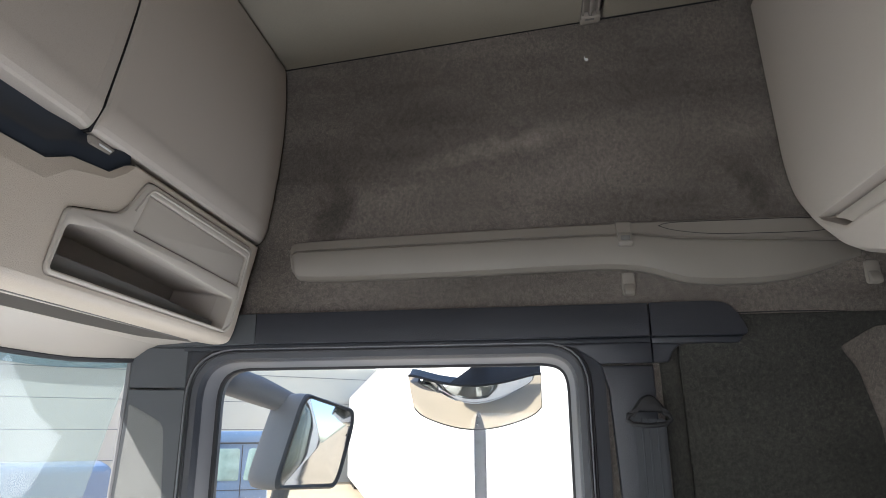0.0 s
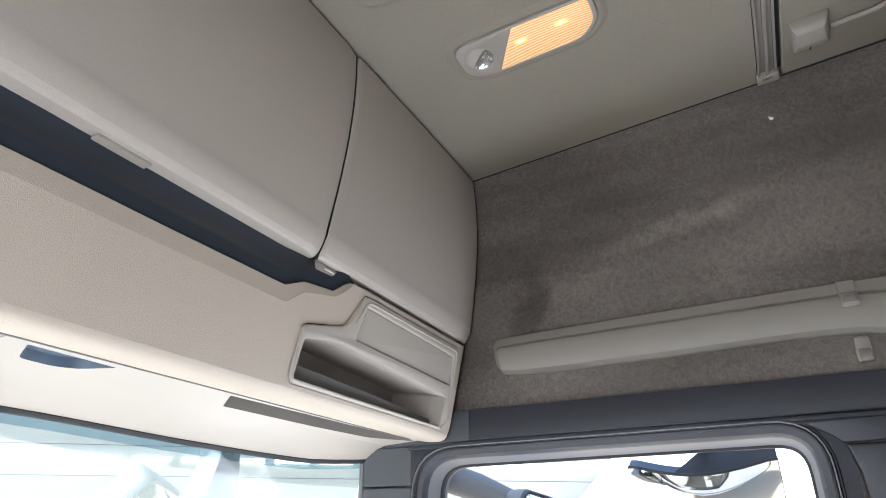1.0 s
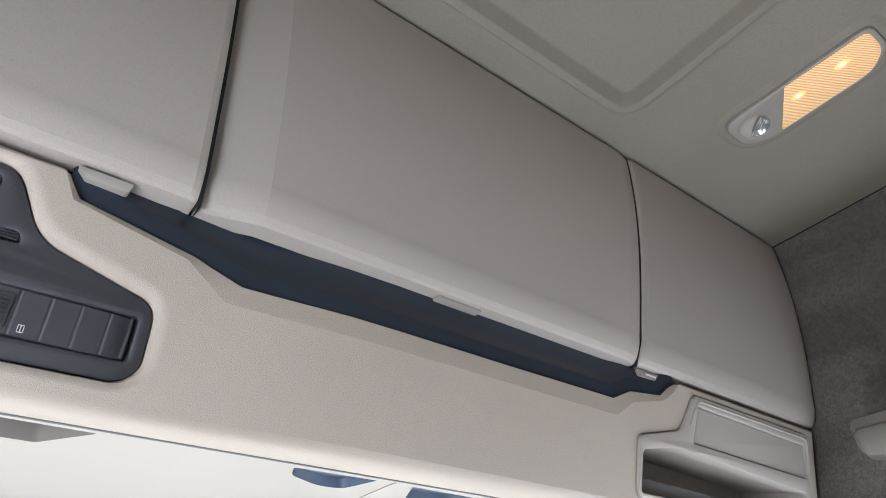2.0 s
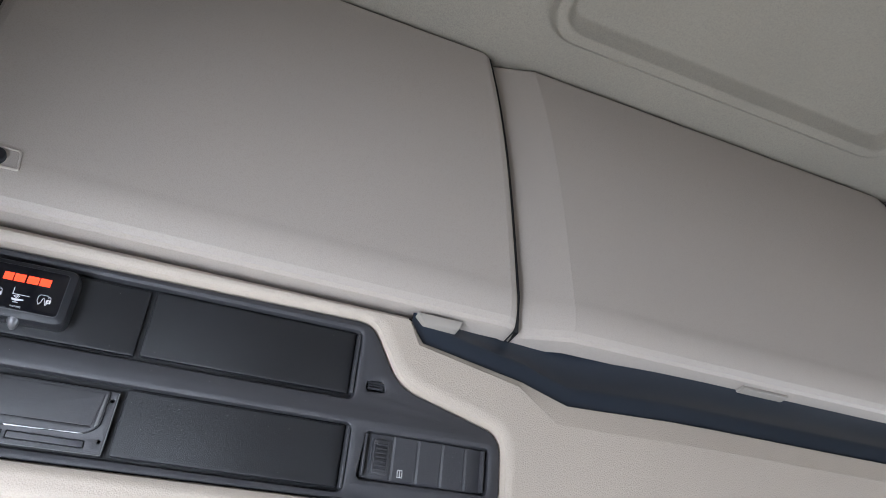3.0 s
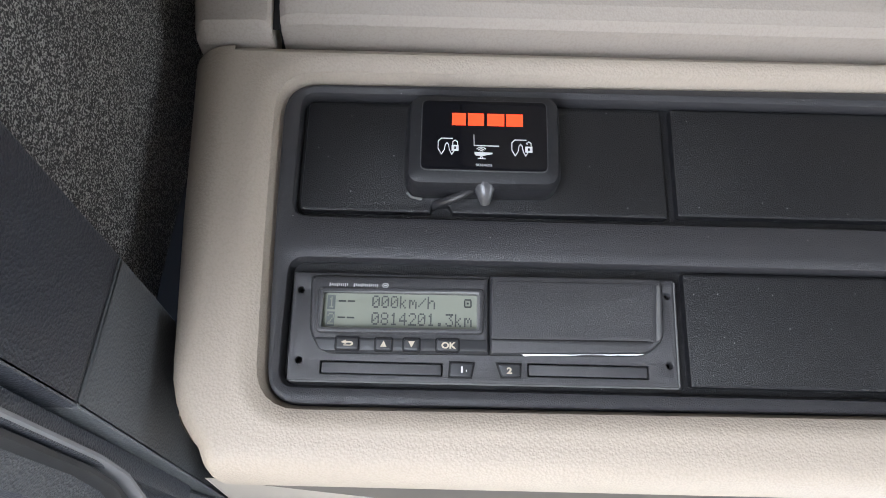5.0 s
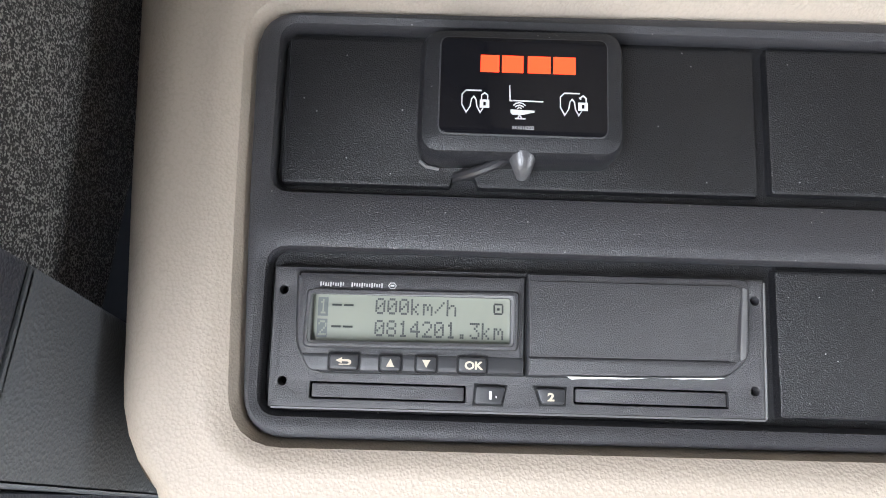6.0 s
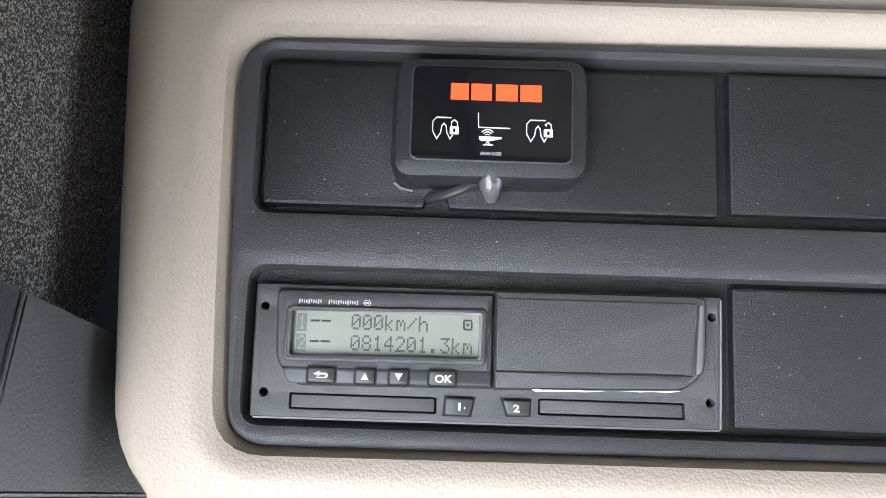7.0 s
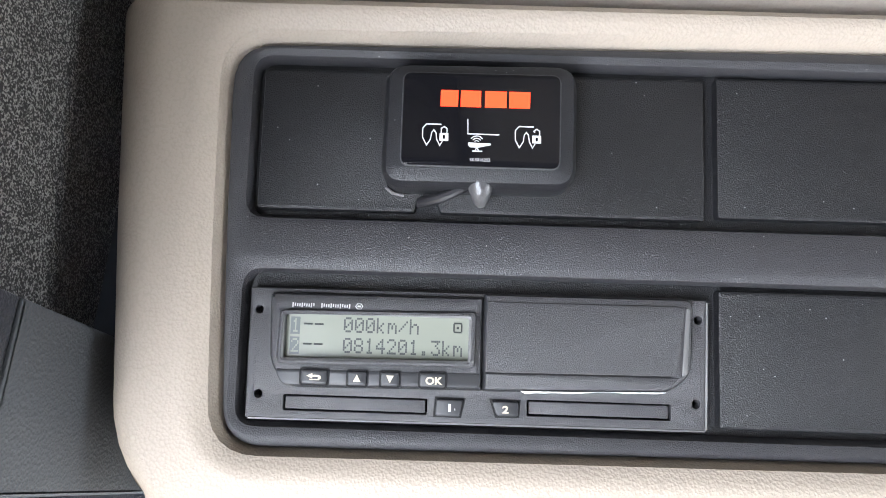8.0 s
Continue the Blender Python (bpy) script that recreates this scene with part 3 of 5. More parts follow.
for k in range(5):
    q = Vector((math.cos(radians(-40)), math.sin(radians(-40)))) * (0.004 + k * 0.0045)
    box(bm, roof(0.676 + q.x, 0.533 + q.y, 0.005), (0.0022, 0.040 - k * 0.006, 0.004), 0.0008, Matrix.Rotation(radians(-40), 4, "Z"))
part("facet", bm, CHROME, reading)

# ---- overhead console ----
console = thing("overhead_console", (XM, 0.78, 1.5), "beige grained overhead console above the windscreen with open shelves", "console")
INS = rounded([(-0.7368, 1.4165), (-0.214, 1.4195), (-0.198, 1.434), (-0.2005, 1.494), (-0.312, 1.5235), (-0.345, 1.579), (-0.7425, 1.5745), (-0.7405, 1.490)],
              [0.016, 0.016, 0.014, 0.018, 0.020, 0.016, 0.018, 0.05], 6)
BEZ = rounded([(0.498, 1.405), (1.018, 1.403), (1.020, 1.578), (0.643, 1.579), (0.607, 1.516), (0.502, 1.492)], [0.014, 0.03, 0.014, 0.012, 0.02, 0.012], 5)
top_in = [(0.600, 1.587), (0.585, 1.580), (0.560, 1.561), (0.488, 1.553), (0.449, 1.535), (0.25, 1.534), (0.0, 1.534), (-0.126, 1.533), (-0.180, 1.549), (-0.293, 1.568), (-0.307, 1.5875)]
top_out = [(0.606, 1.587), (0.592, 1.572), (0.565, 1.553), (0.490, 1.537), (0.455, 1.511), (0.25, 1.511), (0.0, 1.511), (-0.140, 1.512), (-0.186, 1.543), (-0.298, 1.564), (-0.311, 1.5875)]
X0, X1 = -0.7685, 1.040


def corner(z, wide=0.017):
    """How far the console's lower end corners are rounded in."""
    return wide * (1 - math.sqrt(max(0, 1 - (max(0, 1.432 - z) / 0.042) ** 2)))


def finer(p, n=4):
    """The line p with the three stretches where the face sets back cut finer."""
    out = []
    for i, (a, b) in enumerate(zip(p, p[1:])):
        k = n if 5 <= i <= 7 else 1
        out += [(a[0] + (b[0] - a[0]) * m / k, a[1] + (b[1] - a[1]) * m / k) for m in range(k)]
    return out + [p[-1]]


top_in, top_out = finer(top_in), finer(top_out)
bm = bmesh.new()
cz = (1.432, 1.424, 1.414, 1.406, 1.398)
# right of the set-back with the bezel's opening, left of it with the panel's, and strips between
turn = [p for p in top_out if -0.176 < p[0] < 0.064]
east = [p for p in top_out if p[0] >= turn[0][0]]
west = [p for p in top_out if p[0] <= turn[-1][0]]
ins_wide, bez_wide = [(u, min(v, 1.585)) for u, v in grown(ccw(INS), 0.012)], grown(ccw(BEZ), 0.0012)
ins_flat, bez_flat = [(u, min(v, 1.5865)) for u, v in grown(ccw(INS), 0.0135)], grown(ccw(BEZ), 0.0027)
l1, l2 = ring(bm, face_b, ins_wide, 0), ring(bm, face_b, bez_wide, 0)
for outline, flat_rim, rim in ((ccw([(turn[0][0], 1.398)] + [(X1 - corner(z), z) for z in cz[::-1]] + [(X1, 1.50), (X1, 1.587), *east]), bez_flat, l2),
                               (ccw([(X0 + corner(z, 0.034), z) for z in cz] + [(turn[-1][0], 1.398), *west, (X0, 1.587), (X0, 1.50)]), ins_flat, l1)):
    o1 = ring(bm, face_b, flat_rim, 0)
    cap(bm, [ring(bm, face_b, outline, 0), o1], [outline, flat_rim])
    bridge(bm, o1, rim)
loft(bm, [[face_b(x, 1.398 + (z - 1.398) * k / 4, 0) for k in range(5)] for x, z in turn])
ic = ccw(INS)
mid = ring(bm, lambda u, v, w: face_b(u, v, 0).lerp(face_i(u, v, 0.001), w), [(u, min(v, 1.5835)) for u, v in grown(ic, 0.008)], 0.12)
mid2 = ring(bm, lambda u, v, w: face_b(u, v, 0).lerp(face_i(u, v, 0.001), w), grown(ic, 0.0035), 0.42)
deep = ring(bm, face_i, grown(ic, 0.0003), -0.004)
bridge(bm, l1, mid), bridge(bm, mid, mid2), bridge(bm, mid2, deep)
# the set-back band over the tray
bridge(bm, ring(bm, face_b, top_out, 0), ring(bm, face_b, top_in, -0.004), closed=False)
# top ledge
for x0, x1 in ((X0, -0.311), (0.606, X1)):
    loft(bm, [[face_b(x, 1.587, 0) for x in (x0, x1)], [face_b(x, 1.5905, -0.003) for x in (x0, x1)], [face_b(x, 1.591, -0.05) for x in (x0, x1)]])
part("front_face", bm, BEIGE, console)


def profile(o):
    """The console's cross-section, drawn in by o: the front, the turn under, and the underside's seam."""
    p = [Vector((0.7475, 1.5905)), Vector((0.7476, 1.587)), Vector((0.765, 1.50))] + [Vector((0.765 - 0.2 * (z - 1.5), z)) for z in (1.432, 1.424, 1.414, 1.406, 1.398)]
    p += [Vector(q) for q in bezier((0.7854, 1.398, 0), (0.790, 1.374, 0), (0.868, 1.3945, 0), 8)[1:]]
    p = [Vector((q[0], q[1])) for q in p]
    out = []
    for i, q in enumerate(p):
        d = p[min(i + 1, len(p) - 1)] - p[max(i - 1, 0)]
        n = Vector((-d.y, d.x)).normalized()
        out.append(q + Vector((abs(n.x), abs(n.y))) * o)
    return out


bm = bmesh.new()
flat = profile(0)
# the set-back dies out along the turn under
fade = [1.0] * 8 + [1 - k / 8 for k in range(1, 9)]
loft(bm, [[Vector((x, q.x + set_back(x) * k, q.y)) for q, k in zip(flat[7:], fade[7:])] for x in (X0 + corner(1.398, 0.034), *[p[0] for p in turn[::-1]], X1 - corner(1.398))])
for side, x0, draw, wide in ((-1, X0, 0.09, 0.034), (1, X1, 0.12, 0.017)):
    rows = []
    for t in [0.0, 0.03] + [a / 10 * math.pi / 2 for a in range(1, 11)]:
        rows.append([Vector((x0 + side * (0.027 * math.sin(t) - draw * max(0, 1.565 - q.y) * math.sin(t) - corner(max(1.398, q.y), wide)), q.x + set_back(x0) * k, q.y)) for q, k in zip(profile(0.027 * (1 - math.cos(t)) if t > 0.05 else 0.0), fade)])
    rows.append([Vector((x0 + side * (0.027 - draw * max(0, 1.565 - q.y) - corner(max(1.398, q.y), wide)), q.x + set_back(x0) * k, q.y)) for q, k in zip(profile(0.16), fade)])
    loft(bm, rows)
part("lower_edge", bm, BEIGE, console)

# dark tray under the lids
bm = bmesh.new()
rows = [[face_b(x, z, -0.003) for x, z in top_in]]
for k, (rise, back) in enumerate(((0.0015, 0.002), (0.019, 0.003), (0.023, 0.005), (0.028, 0.010), (0.042, 0.017), (0.058, 0.021), (0.075, 0.022))):
    rows.append([face_b(x * (1 - 0.006 * (k > 0)) + 0.001, z + rise, -0.005 - back) for x, z in top_in])
loft(bm, rows)
part("tray", bm, TRAY, console, "dark slate plastic tray under the lids")
# locker insides closed off in near-black in place of their shade
part("carcass", box(bmesh.new(), (XM, 0.80, 1.815), (XR - XL - 0.02, 0.02, 0.43)), HOLE_SHADE, console)
part("carcass_back", box(bmesh.new(), (XM, 0.95, 1.735), (XR - XL - 0.02, 0.10, 0.63)), HOLE_SHADE, console)

# shelf bezel with its recess and inset panel
POCK = rounded([(0.505, 1.4125), (0.982, 1.409), (0.992, 1.470), (0.592, 1.487), (0.510, 1.472)], [0.006, 0.008, 0.008, 0.02, 0.008], 4)
INSET = rounded([(0.637, 1.501), (1.003, 1.495), (1.000, 1.556), (0.652, 1.562)], 0.004, 3)
bm = bmesh.new()
slab(bm, face_b, BEZ, -0.03, 0.005, 0.0045, [POCK, INSET], 0.0022)
part("bezel", bm, BEIGE_SMOOTH, console)
part("inset_panel", slab(bmesh.new(), face_b, grown(ccw(INSET), -0.0014), -0.01, 0.0005, 0.001), BEIGE_SMOOTH, console)
bm = bmesh.new()
pk = ccw(POCK)
inner = [(0.745 + (u - 0.745) * 0.97, max(v, 1.414) if v < 1.44 else v - 0.004) for u, v in pk]
a, b_, c_ = ring(bm, face_b, pk, -0.029), ring(bm, face_b, inner, -0.11), ring(bm, face_b, [(u, v + 0.010 if v < 1.44 else v) for u, v in inner], -0.12)
bridge(bm, a, b_), bridge(bm, b_, c_)
cap(bm, [c_], [inner])
part("shelf_recess", bm, LID, console)
part("shelf_lip", slab(bmesh.new(), face_b, [(0.512, 1.410), (0.978, 1.403), (0.976, 1.419), (0.80, 1.429), (0.66, 1.433), (0.514, 1.436)], -0.030, -0.016, 0.003, back=True), LIP_GREY, console, "grey-brown retaining lip")

# underside panels with finger slots and the long side pockets
EDGE = [(0.0, 1.150, 1.376), (0.25, 1.142, 1.373), (0.45, 1.118, 1.364), (0.62, 1.085, 1.357), (0.76, 1.045, 1.352), (0.86, 1.015, 1.358), (0.925, 0.985, 1.365)]


def edge_at(dx):
    for (a, ya, za), (b, yb, zb) in zip(EDGE, EDGE[1:]):
        if dx <= b:
            t = (dx - a) / (b - a)
            return ya + (yb - ya) * t, za + (zb - za) * t
    return EDGE[-1][1:]


for s, nm in ((1, "right"), (-1, "left")):
    mx = lambda d: XM + s * d
    slot = rounded([(0.031, 0.885), (0.150, 0.889), (0.125, 0.928), (0.100, 0.939), (0.055, 0.937)] if s > 0 else [(0.024, 0.884), (0.136, 0.886), (0.124, 0.915), (0.075, 0.940), (0.042, 0.936)],
                   [0.004, 0.001, 0.012, 0.012, 0.010] if s > 0 else [0.001, 0.005, 0.010, 0.016, 0.010], 4)
    slit = rounded([(0.348, 0.884), (0.90, 0.874), (0.905, 0.880), (0.80, 0.925), (0.63, 0.936), (0.392, 0.940)], [0.003, 0.003, 0.003, 0.02, 0.02, 0.004], 3)
    flat_ = lambda p: ccw([(mx(d), y) for d, y in p])
    bm = bmesh.new()
    out_p = flat_([(0.0015, 0.869), (0.925, 0.869), (0.925, 0.955), (0.0015, 0.955)])
    h1, h2 = flat_(slot), flat_(slit)
    cap(bm, [ring(bm, face_u, out_p, 0), ring(bm, face_u, h1, 0), ring(bm, face_u, h2, 0)], [out_p, h1, h2])
    rows = []
    for k in range(5):
        t = k / 4
        row = []
        for d in [0.0015 + i * 0.9235 / 24 for i in range(25)]:
            y1, z1 = edge_at(d)
            y = 0.955 + (y1 - 0.955) * t
            z = face_u(0, 0.955, 0).z * (1 - t) + z1 * t + 0.004 * math.sin(t * math.pi)
            row.append(Vector((mx(d), y, z)))
        rows.append(row)
    rows.append([p + Vector((0, 0.004, 0.03)) for p in rows[-1]])
    loft(bm, rows)
    loft(bm, [[face_u(mx(0.0015), y, w) for y in (0.869, 0.955, 1.148)] for w in (0, -0.01)])
    u = part("underside_panel", bm, BEIGE_SMOOTH, console)
    bm = bmesh.new()
    a, b_ = ring(bm, face_u, h1, 0), ring(bm, face_u, grown(h1, -0.002), -0.012)
    bridge(bm, a, b_)
    cap(bm, [b_], [h1])
    part("finger_slot", bm, SLOT_BLUE, u, "dark recessed finger slot")
    bm = bmesh.new()
    a, b_ = ring(bm, face_u, h2, 0), ring(bm, face_u, [(XM + (x - XM) * 0.995, y + 0.004) for x, y in h2], -0.034)
    bridge(bm, a, b_)
    cap(bm, [b_], [h2])
    part("side_pocket", bm, RAIL, u, "shallow side pocket")

part("underside_seam", tube(bmesh.new(), [(x, 0.8685, 1.3938) for x in (X0 + 0.02, XM, X1 - 0.02)], 0.0013, 6), LIP_GREY, console)
part("bezel_ridge", tube(bmesh.new(), [face_b(x, z, 0.0045) for x, z in rounded([(0.628, 1.528), (0.6515, 1.5705), (1.0095, 1.5690), (1.0085, 1.4200), (0.985, 1.4065)], [0, 0.012, 0.014, 0.02, 0], 5)], 0.0022, 8), BEIGE_SMOOTH, console)

# ---- the three lids ----


def lid_y(z):
    """The lids' bellied front."""
    t = (z - 1.60) / 0.422
    return 0.747 - 0.014 * (1 - (1 - min(1, max(0, t) / 0.095)) ** 1.6) - 0.021 * math.sin(min(1, max(0, (t - 0.10) / 0.9)) * math.pi * 0.78)


def overhead_lid(xl0, xl1, xr0, xr1, left, right, label):
    """A lid from its lower and upper corners; left, right: (width, depth) of its bevelled sides."""
    top = thing("overhead_locker", ((xl0 + xr0) / 2, 0.74, 1.60), label, "locker", "overhead lockers")
    zs = [1.600, 1.6008, 1.603, 1.609, 1.620, 1.632, 1.640, 1.6435, 1.647, 1.655] + [1.67 + i * (2.010 - 1.67) / 14 for i in range(15)] + [2.016, 2.0195, 2.021]
    back = [0.030, 0.006, 0.002, 0.0005] + [0] * (len(zs) - 7) + [0.002, 0.006, 0.03]
    rows = []
    for z, bk in zip(zs, back):
        t = (z - 1.6) / 0.421
        xl, xr = xl0 + (xl1 - xl0) * t, xr0 + (xr1 - xr0) * t
        row = []
        w = xr - xl
        stops = [0, 0.0, 0.0008, 0.004, left[0] - 0.004, left[0], left[0] + 0.004, w * 0.33, w * 0.5, w * 0.67, w - right[0] - 0.004, w - right[0], w - right[0] + 0.004, w - 0.004, w - 0.0008, w, w]
        for i, d in enumerate(stops):
            y = lid_y(z) + bk
            if d < left[0]:
                y += left[1] * (1 - d / left[0])
            if d > w - right[0]:
                y += right[1] * (1 - (w - d) / right[0])
            y += {0: 0.03, 1: 0.005, 2: 0.0015, len(stops) - 3: 0.0015, len(stops) - 2: 0.005, len(stops) - 1: 0.03}.get(i, 0)
            row.append(Vector((xl + d, y, z)))
        rows.append(row)
    bm = bmesh.new()
    loft(bm, rows)
    part("lid_panel", bm, LID, top, smooth=9)
    return top


def lid_latch(top, x0, x1, y=0.7615, z0=1.5885):
    # darker beige than the lid, for the shade under its edge
    part("latch", slab(bmesh.new(), lambda x, z, w: Vector((x, y - w, z)), rect(x0, z0, x1, 1.5985, 0.003), -0.02, 0.001, 0.0015, back=True), LAMP_BEIGE, top)


lid = overhead_lid(-0.7465, -0.7590, -0.1934, -0.2234, (0.012, 0.002), (0.010, 0.004), "beige vinyl overhead locker with a small round lock")
tabf = lambda x, z, w: Vector((x, 0.7550 + 0.6 * (1.5965 - z) - w, z))
# down-facing tab, its shade put into a darker beige
slabs("latch", tabf, rounded([(-0.294, 1.5880), (-0.256, 1.5882), (-0.2535, 1.5965), (-0.303, 1.5965)], [0.001, 0.004, 0.001, 0.001], 4), -0.012, 0.0008, LAMP_BEIGE, lid, 0.0012)
PLATE = rounded([(-0.718, 1.6300), (-0.674, 1.6305), (-0.678, 1.6515), (-0.713, 1.6515)], 0.004, 3)
lidf = lambda x, z, w: Vector((x, lid_y(z) - w, z))
slabs("lock_rim", lidf, PLATE, -0.006, 0.0018, LID, lid, 0.0008, holes=[grown(ccw(PLATE), -0.0022)], hole_b=0.0008)
slabs("lock_field", lidf, grown(ccw(PLATE), -0.002), -0.006, 0.0004, LID, lid, 0.0)
part("lock", tube(bmesh.new(), [(-0.6960, lid_y(1.6395) + d, 1.6395) for d in (0.002, -0.0034, -0.0041, -0.0042)], [0.0088, 0.0088, 0.0080, 0.004], 20), RUBBER, lid, "round black lock")
lid = overhead_lid(-0.1906, -0.2206, 0.5076, 0.5476, (0.066, 0.018), (0.030, 0.007), "wide beige vinyl overhead locker above the dark tray")
# again darker than the lid in place of shade
part("latch", slab(bmesh.new(), lambda x, z, w: Vector((x, 0.7600 - w, z)), rect(0.120, 1.5965, 0.192, 1.6015, 0.002), -0.012, 0.001, 0.0015, back=True), LAMP_BEIGE, lid)
lid = overhead_lid(0.5104, 0.5504, 1.068, 1.072, (0.012, 0.002), (0.014, 0.004), "beige vinyl overhead locker beside the felt wall")
lid_latch(lid, 0.518, 0.580, 0.7590, 1.5855)
part("label", box(bmesh.new(), (0.548, 0.7578, 1.5918), (0.026, 0.0012, 0.0028)), PAPER, lid, "tiny white label")
bm = bmesh.new()
rows = []
for z in [1.594, 1.5945, 1.597, 1.605, 1.62, 1.64, 1.66] + [1.68 + i * 0.026 for i in range(13)]:
    t = (z - 1.6) / 0.42
    bk = 0.03 if z == 1.594 else (0.004 if z < 1.596 else 0)
    rows.append([Vector((xa - lean * t, lid_y(max(1.6, z)) + bk + dy, z)) for xa, dy, lean in ((-0.790, 0.04, 0.03), (-0.790, 0.008, 0.03), (-0.787, 0.003, 0.03), (-0.783, 0.001, 0.03), (-0.755, 0.0, 0.0125), (-0.7515, 0.0008, 0.0125), (-0.7497, 0.003, 0.0125), (-0.7497, 0.03, 0.0125))])
loft(bm, rows)
part("end_strip", bm, LID, console)

# near-black fillers that stand in for the shade in the gaps between the lids
for xa, xb, hw in ((-0.192, -0.222, 0.0024), (0.509, 0.549, 0.0024), (-0.7481, -0.7606, 0.0018)):
    bm = bmesh.new()
    rows = []
    for k in range(12):
        z = 1.598 + k * 0.038
        x = xa + (xb - xa) * (z - 1.6) / 0.421
        y = lid_y(max(1.6, min(z, 2.02))) + 0.0075
        rows.append([Vector((x - hw, 0.79, z)), Vector((x - hw, y, z)), Vector((x + hw, y, z)), Vector((x + hw, 0.79, z))])
    loft(bm, rows)
    part("lid_gap_shade", bm, HOLE_SHADE, console)

# ---- instrument panel in the console ----
panel = thing("instrument_panel", face_i(-0.47, 1.5, 0), "black plastic instrument panel with blanking plates and a roller cover", "panel")
UP, LOW = rect(-0.7325, 1.5052, -0.3545, 1.5690, 0.007), rect(-0.7316, 1.4252, -0.3520, 1.4830, 0.007)
ROLL = rounded([(-0.3405, 1.438), (-0.212, 1.439), (-0.2125, 1.480), (-0.336, 1.4785)], 0.004, 3)
SLOT = rounded([(-0.3425, 1.5155), (-0.324, 1.5165), (-0.328, 1.5245), (-0.3425, 1.5235)], 0.003, 3)
part("face_plate", slab(bmesh.new(), face_i, INS, -0.02, 0.001, 0.002, [UP, LOW, ROLL, SLOT], 0.0040), BLACK, panel)
part("recess_back", slab(bmesh.new(), face_i, rect(-0.738, 1.418, -0.204, 1.5755), -0.03, -0.0075, 0.0), BLACK_PANEL, panel)


def blank(x0, z0, x1, z1, notch=None):
    p = [(x0, z0), (x1, z0), (x1, z1), (x0, z1)]
    if notch:
        p = [(x0, z0), (notch, z0), (notch + 0.0006, z0 + 0.004), (notch + 0.009, z0 + 0.004), (notch + 0.010, z0), (x1, z0), (x1, z1), (x0, z1)]
    return part("blanking_plate", slab(bmesh.new(), face_i, rounded(p, 0.0014, 2), -0.016, -0.0028, 0.0013, back=True), BLACK_PANEL, panel)


blank(-0.7300, 1.5082, -0.5482, 1.5660, notch=-0.6655)
blank(-0.5432, 1.5095, -0.3600, 1.5670)
blank(-0.5435, 1.4283, -0.3570, 1.4812)
for z0, z1, x in ((1.510, 1.566, -0.3565), (1.428, 1.482, -0.3535)):
    part("end_ridge", slab(bmesh.new(), face_i, rect(x - 0.0015, z0, x + 0.0015, z1, 0.0012, 2), -0.012, 0.0005, 0.0012), BLACK, panel)
# roller cover: a shallow barrel of broad staves with grooves between, and a ribbed thumb grip
bm = bmesh.new()
cols = []
for k in range(61):
    x = -0.3375 + k * 0.1225 / 60
    groove = 0.0009 if k in (14, 26, 38, 50) else 0.0
    cols.append([face_i(x, z, -0.0012 - groove - 0.0045 * ((k - 30) / 30) ** 4 - (0.0022 if z in (1.4385, 1.4795) else 0.0)) for z in (1.4385, 1.4400, 1.4780, 1.4795)])
loft(bm, cols)
roller = part("roller_cover", bm, BLACK, panel, smooth=20)
GRIP_R = rect(-0.3285, 1.4435, -0.3125, 1.4735, 0.0025, 3)
slabs("thumb_grip", face_i, GRIP_R, -0.006, 0.0008, BLACK, roller, 0.0008, holes=[grown(ccw(GRIP_R), -0.0024)], hole_b=0.0006)
for k in range(7):
    part("rib", box(bmesh.new(), face_i(-0.3205, 1.4476 + k * 0.0036, 0.0004), (0.0105, 0.002, 0.0019), 0.0006), BLACK, roller)
slabs("end_bar", face_i, rect(-0.3374, 1.4405, -0.3350, 1.4775, 0.001, 2), -0.006, 0.0012, BLACK, roller, 0.0008)
bm = bmesh.new()
for dx, dz, sx, sz in ((0, 0.003, 0.005, 0.0007), (0, -0.003, 0.005, 0.0007), (-0.0023, 0, 0.0007, 0.005), (0.0023, 0, 0.0007, 0.005), (0, 0, 0.0009, 0.006)):
    box(bm, face_i(-0.3 + dx, 1.4465 + dz, -0.0010), (sx, 0.0005, sz))
part("icon", bm, PRINT, roller, "small white pictogram")
for k in range(3):
    part("grille_bar", box(bmesh.new(), face_i(-0.334, 1.518 + k * 0.0024, -0.001), (0.015, 0.003, 0.0011)), BLACK, panel)
slabs("end_bar", face_i, rect(-0.2184, 1.4405, -0.2158, 1.4780, 0.001, 2), -0.006, 0.0012, BLACK, roller, 0.0008)

# ---- tachograph ----
TW = -0.0005


def face_t(x, z, w):
    return face_i(x, z, TW + w)


tacho = thing("tachograph", face_t(-0.64, 1.452, 0), "charcoal digital tachograph with a pale green display and paper slot", "tachograph")
LWIN = rounded([(-0.7140, 1.4505), (-0.6425, 1.4512), (-0.6425, 1.4672), (-0.7140, 1.4668)], 0.001, 2)
CH1, CH2 = rect(-0.7140, 1.4304, -0.6578, 1.4363, 0.0008, 2), rect(-0.6190, 1.4312, -0.5632, 1.4372, 0.0008, 2)
HOLES = [[(x + 0.0016 * math.cos(math.tau * k / 14), z + 0.0016 * math.sin(math.tau * k / 14)) for k in range(14)]
         for x, z in ((-0.7254, 1.4682), (-0.7240, 1.4362), (-0.5524, 1.4694), (-0.5535, 1.4376))]
slabs("front_plate", face_t, [(-0.7288, 1.4272), (-0.5500, 1.4278), (-0.5488, 1.4772), (-0.7293, 1.4768)], -0.016, 0.0, TACHO, tacho, 0.0010,
      holes=[CH1, CH2, *HOLES], hole_b=0.0004)
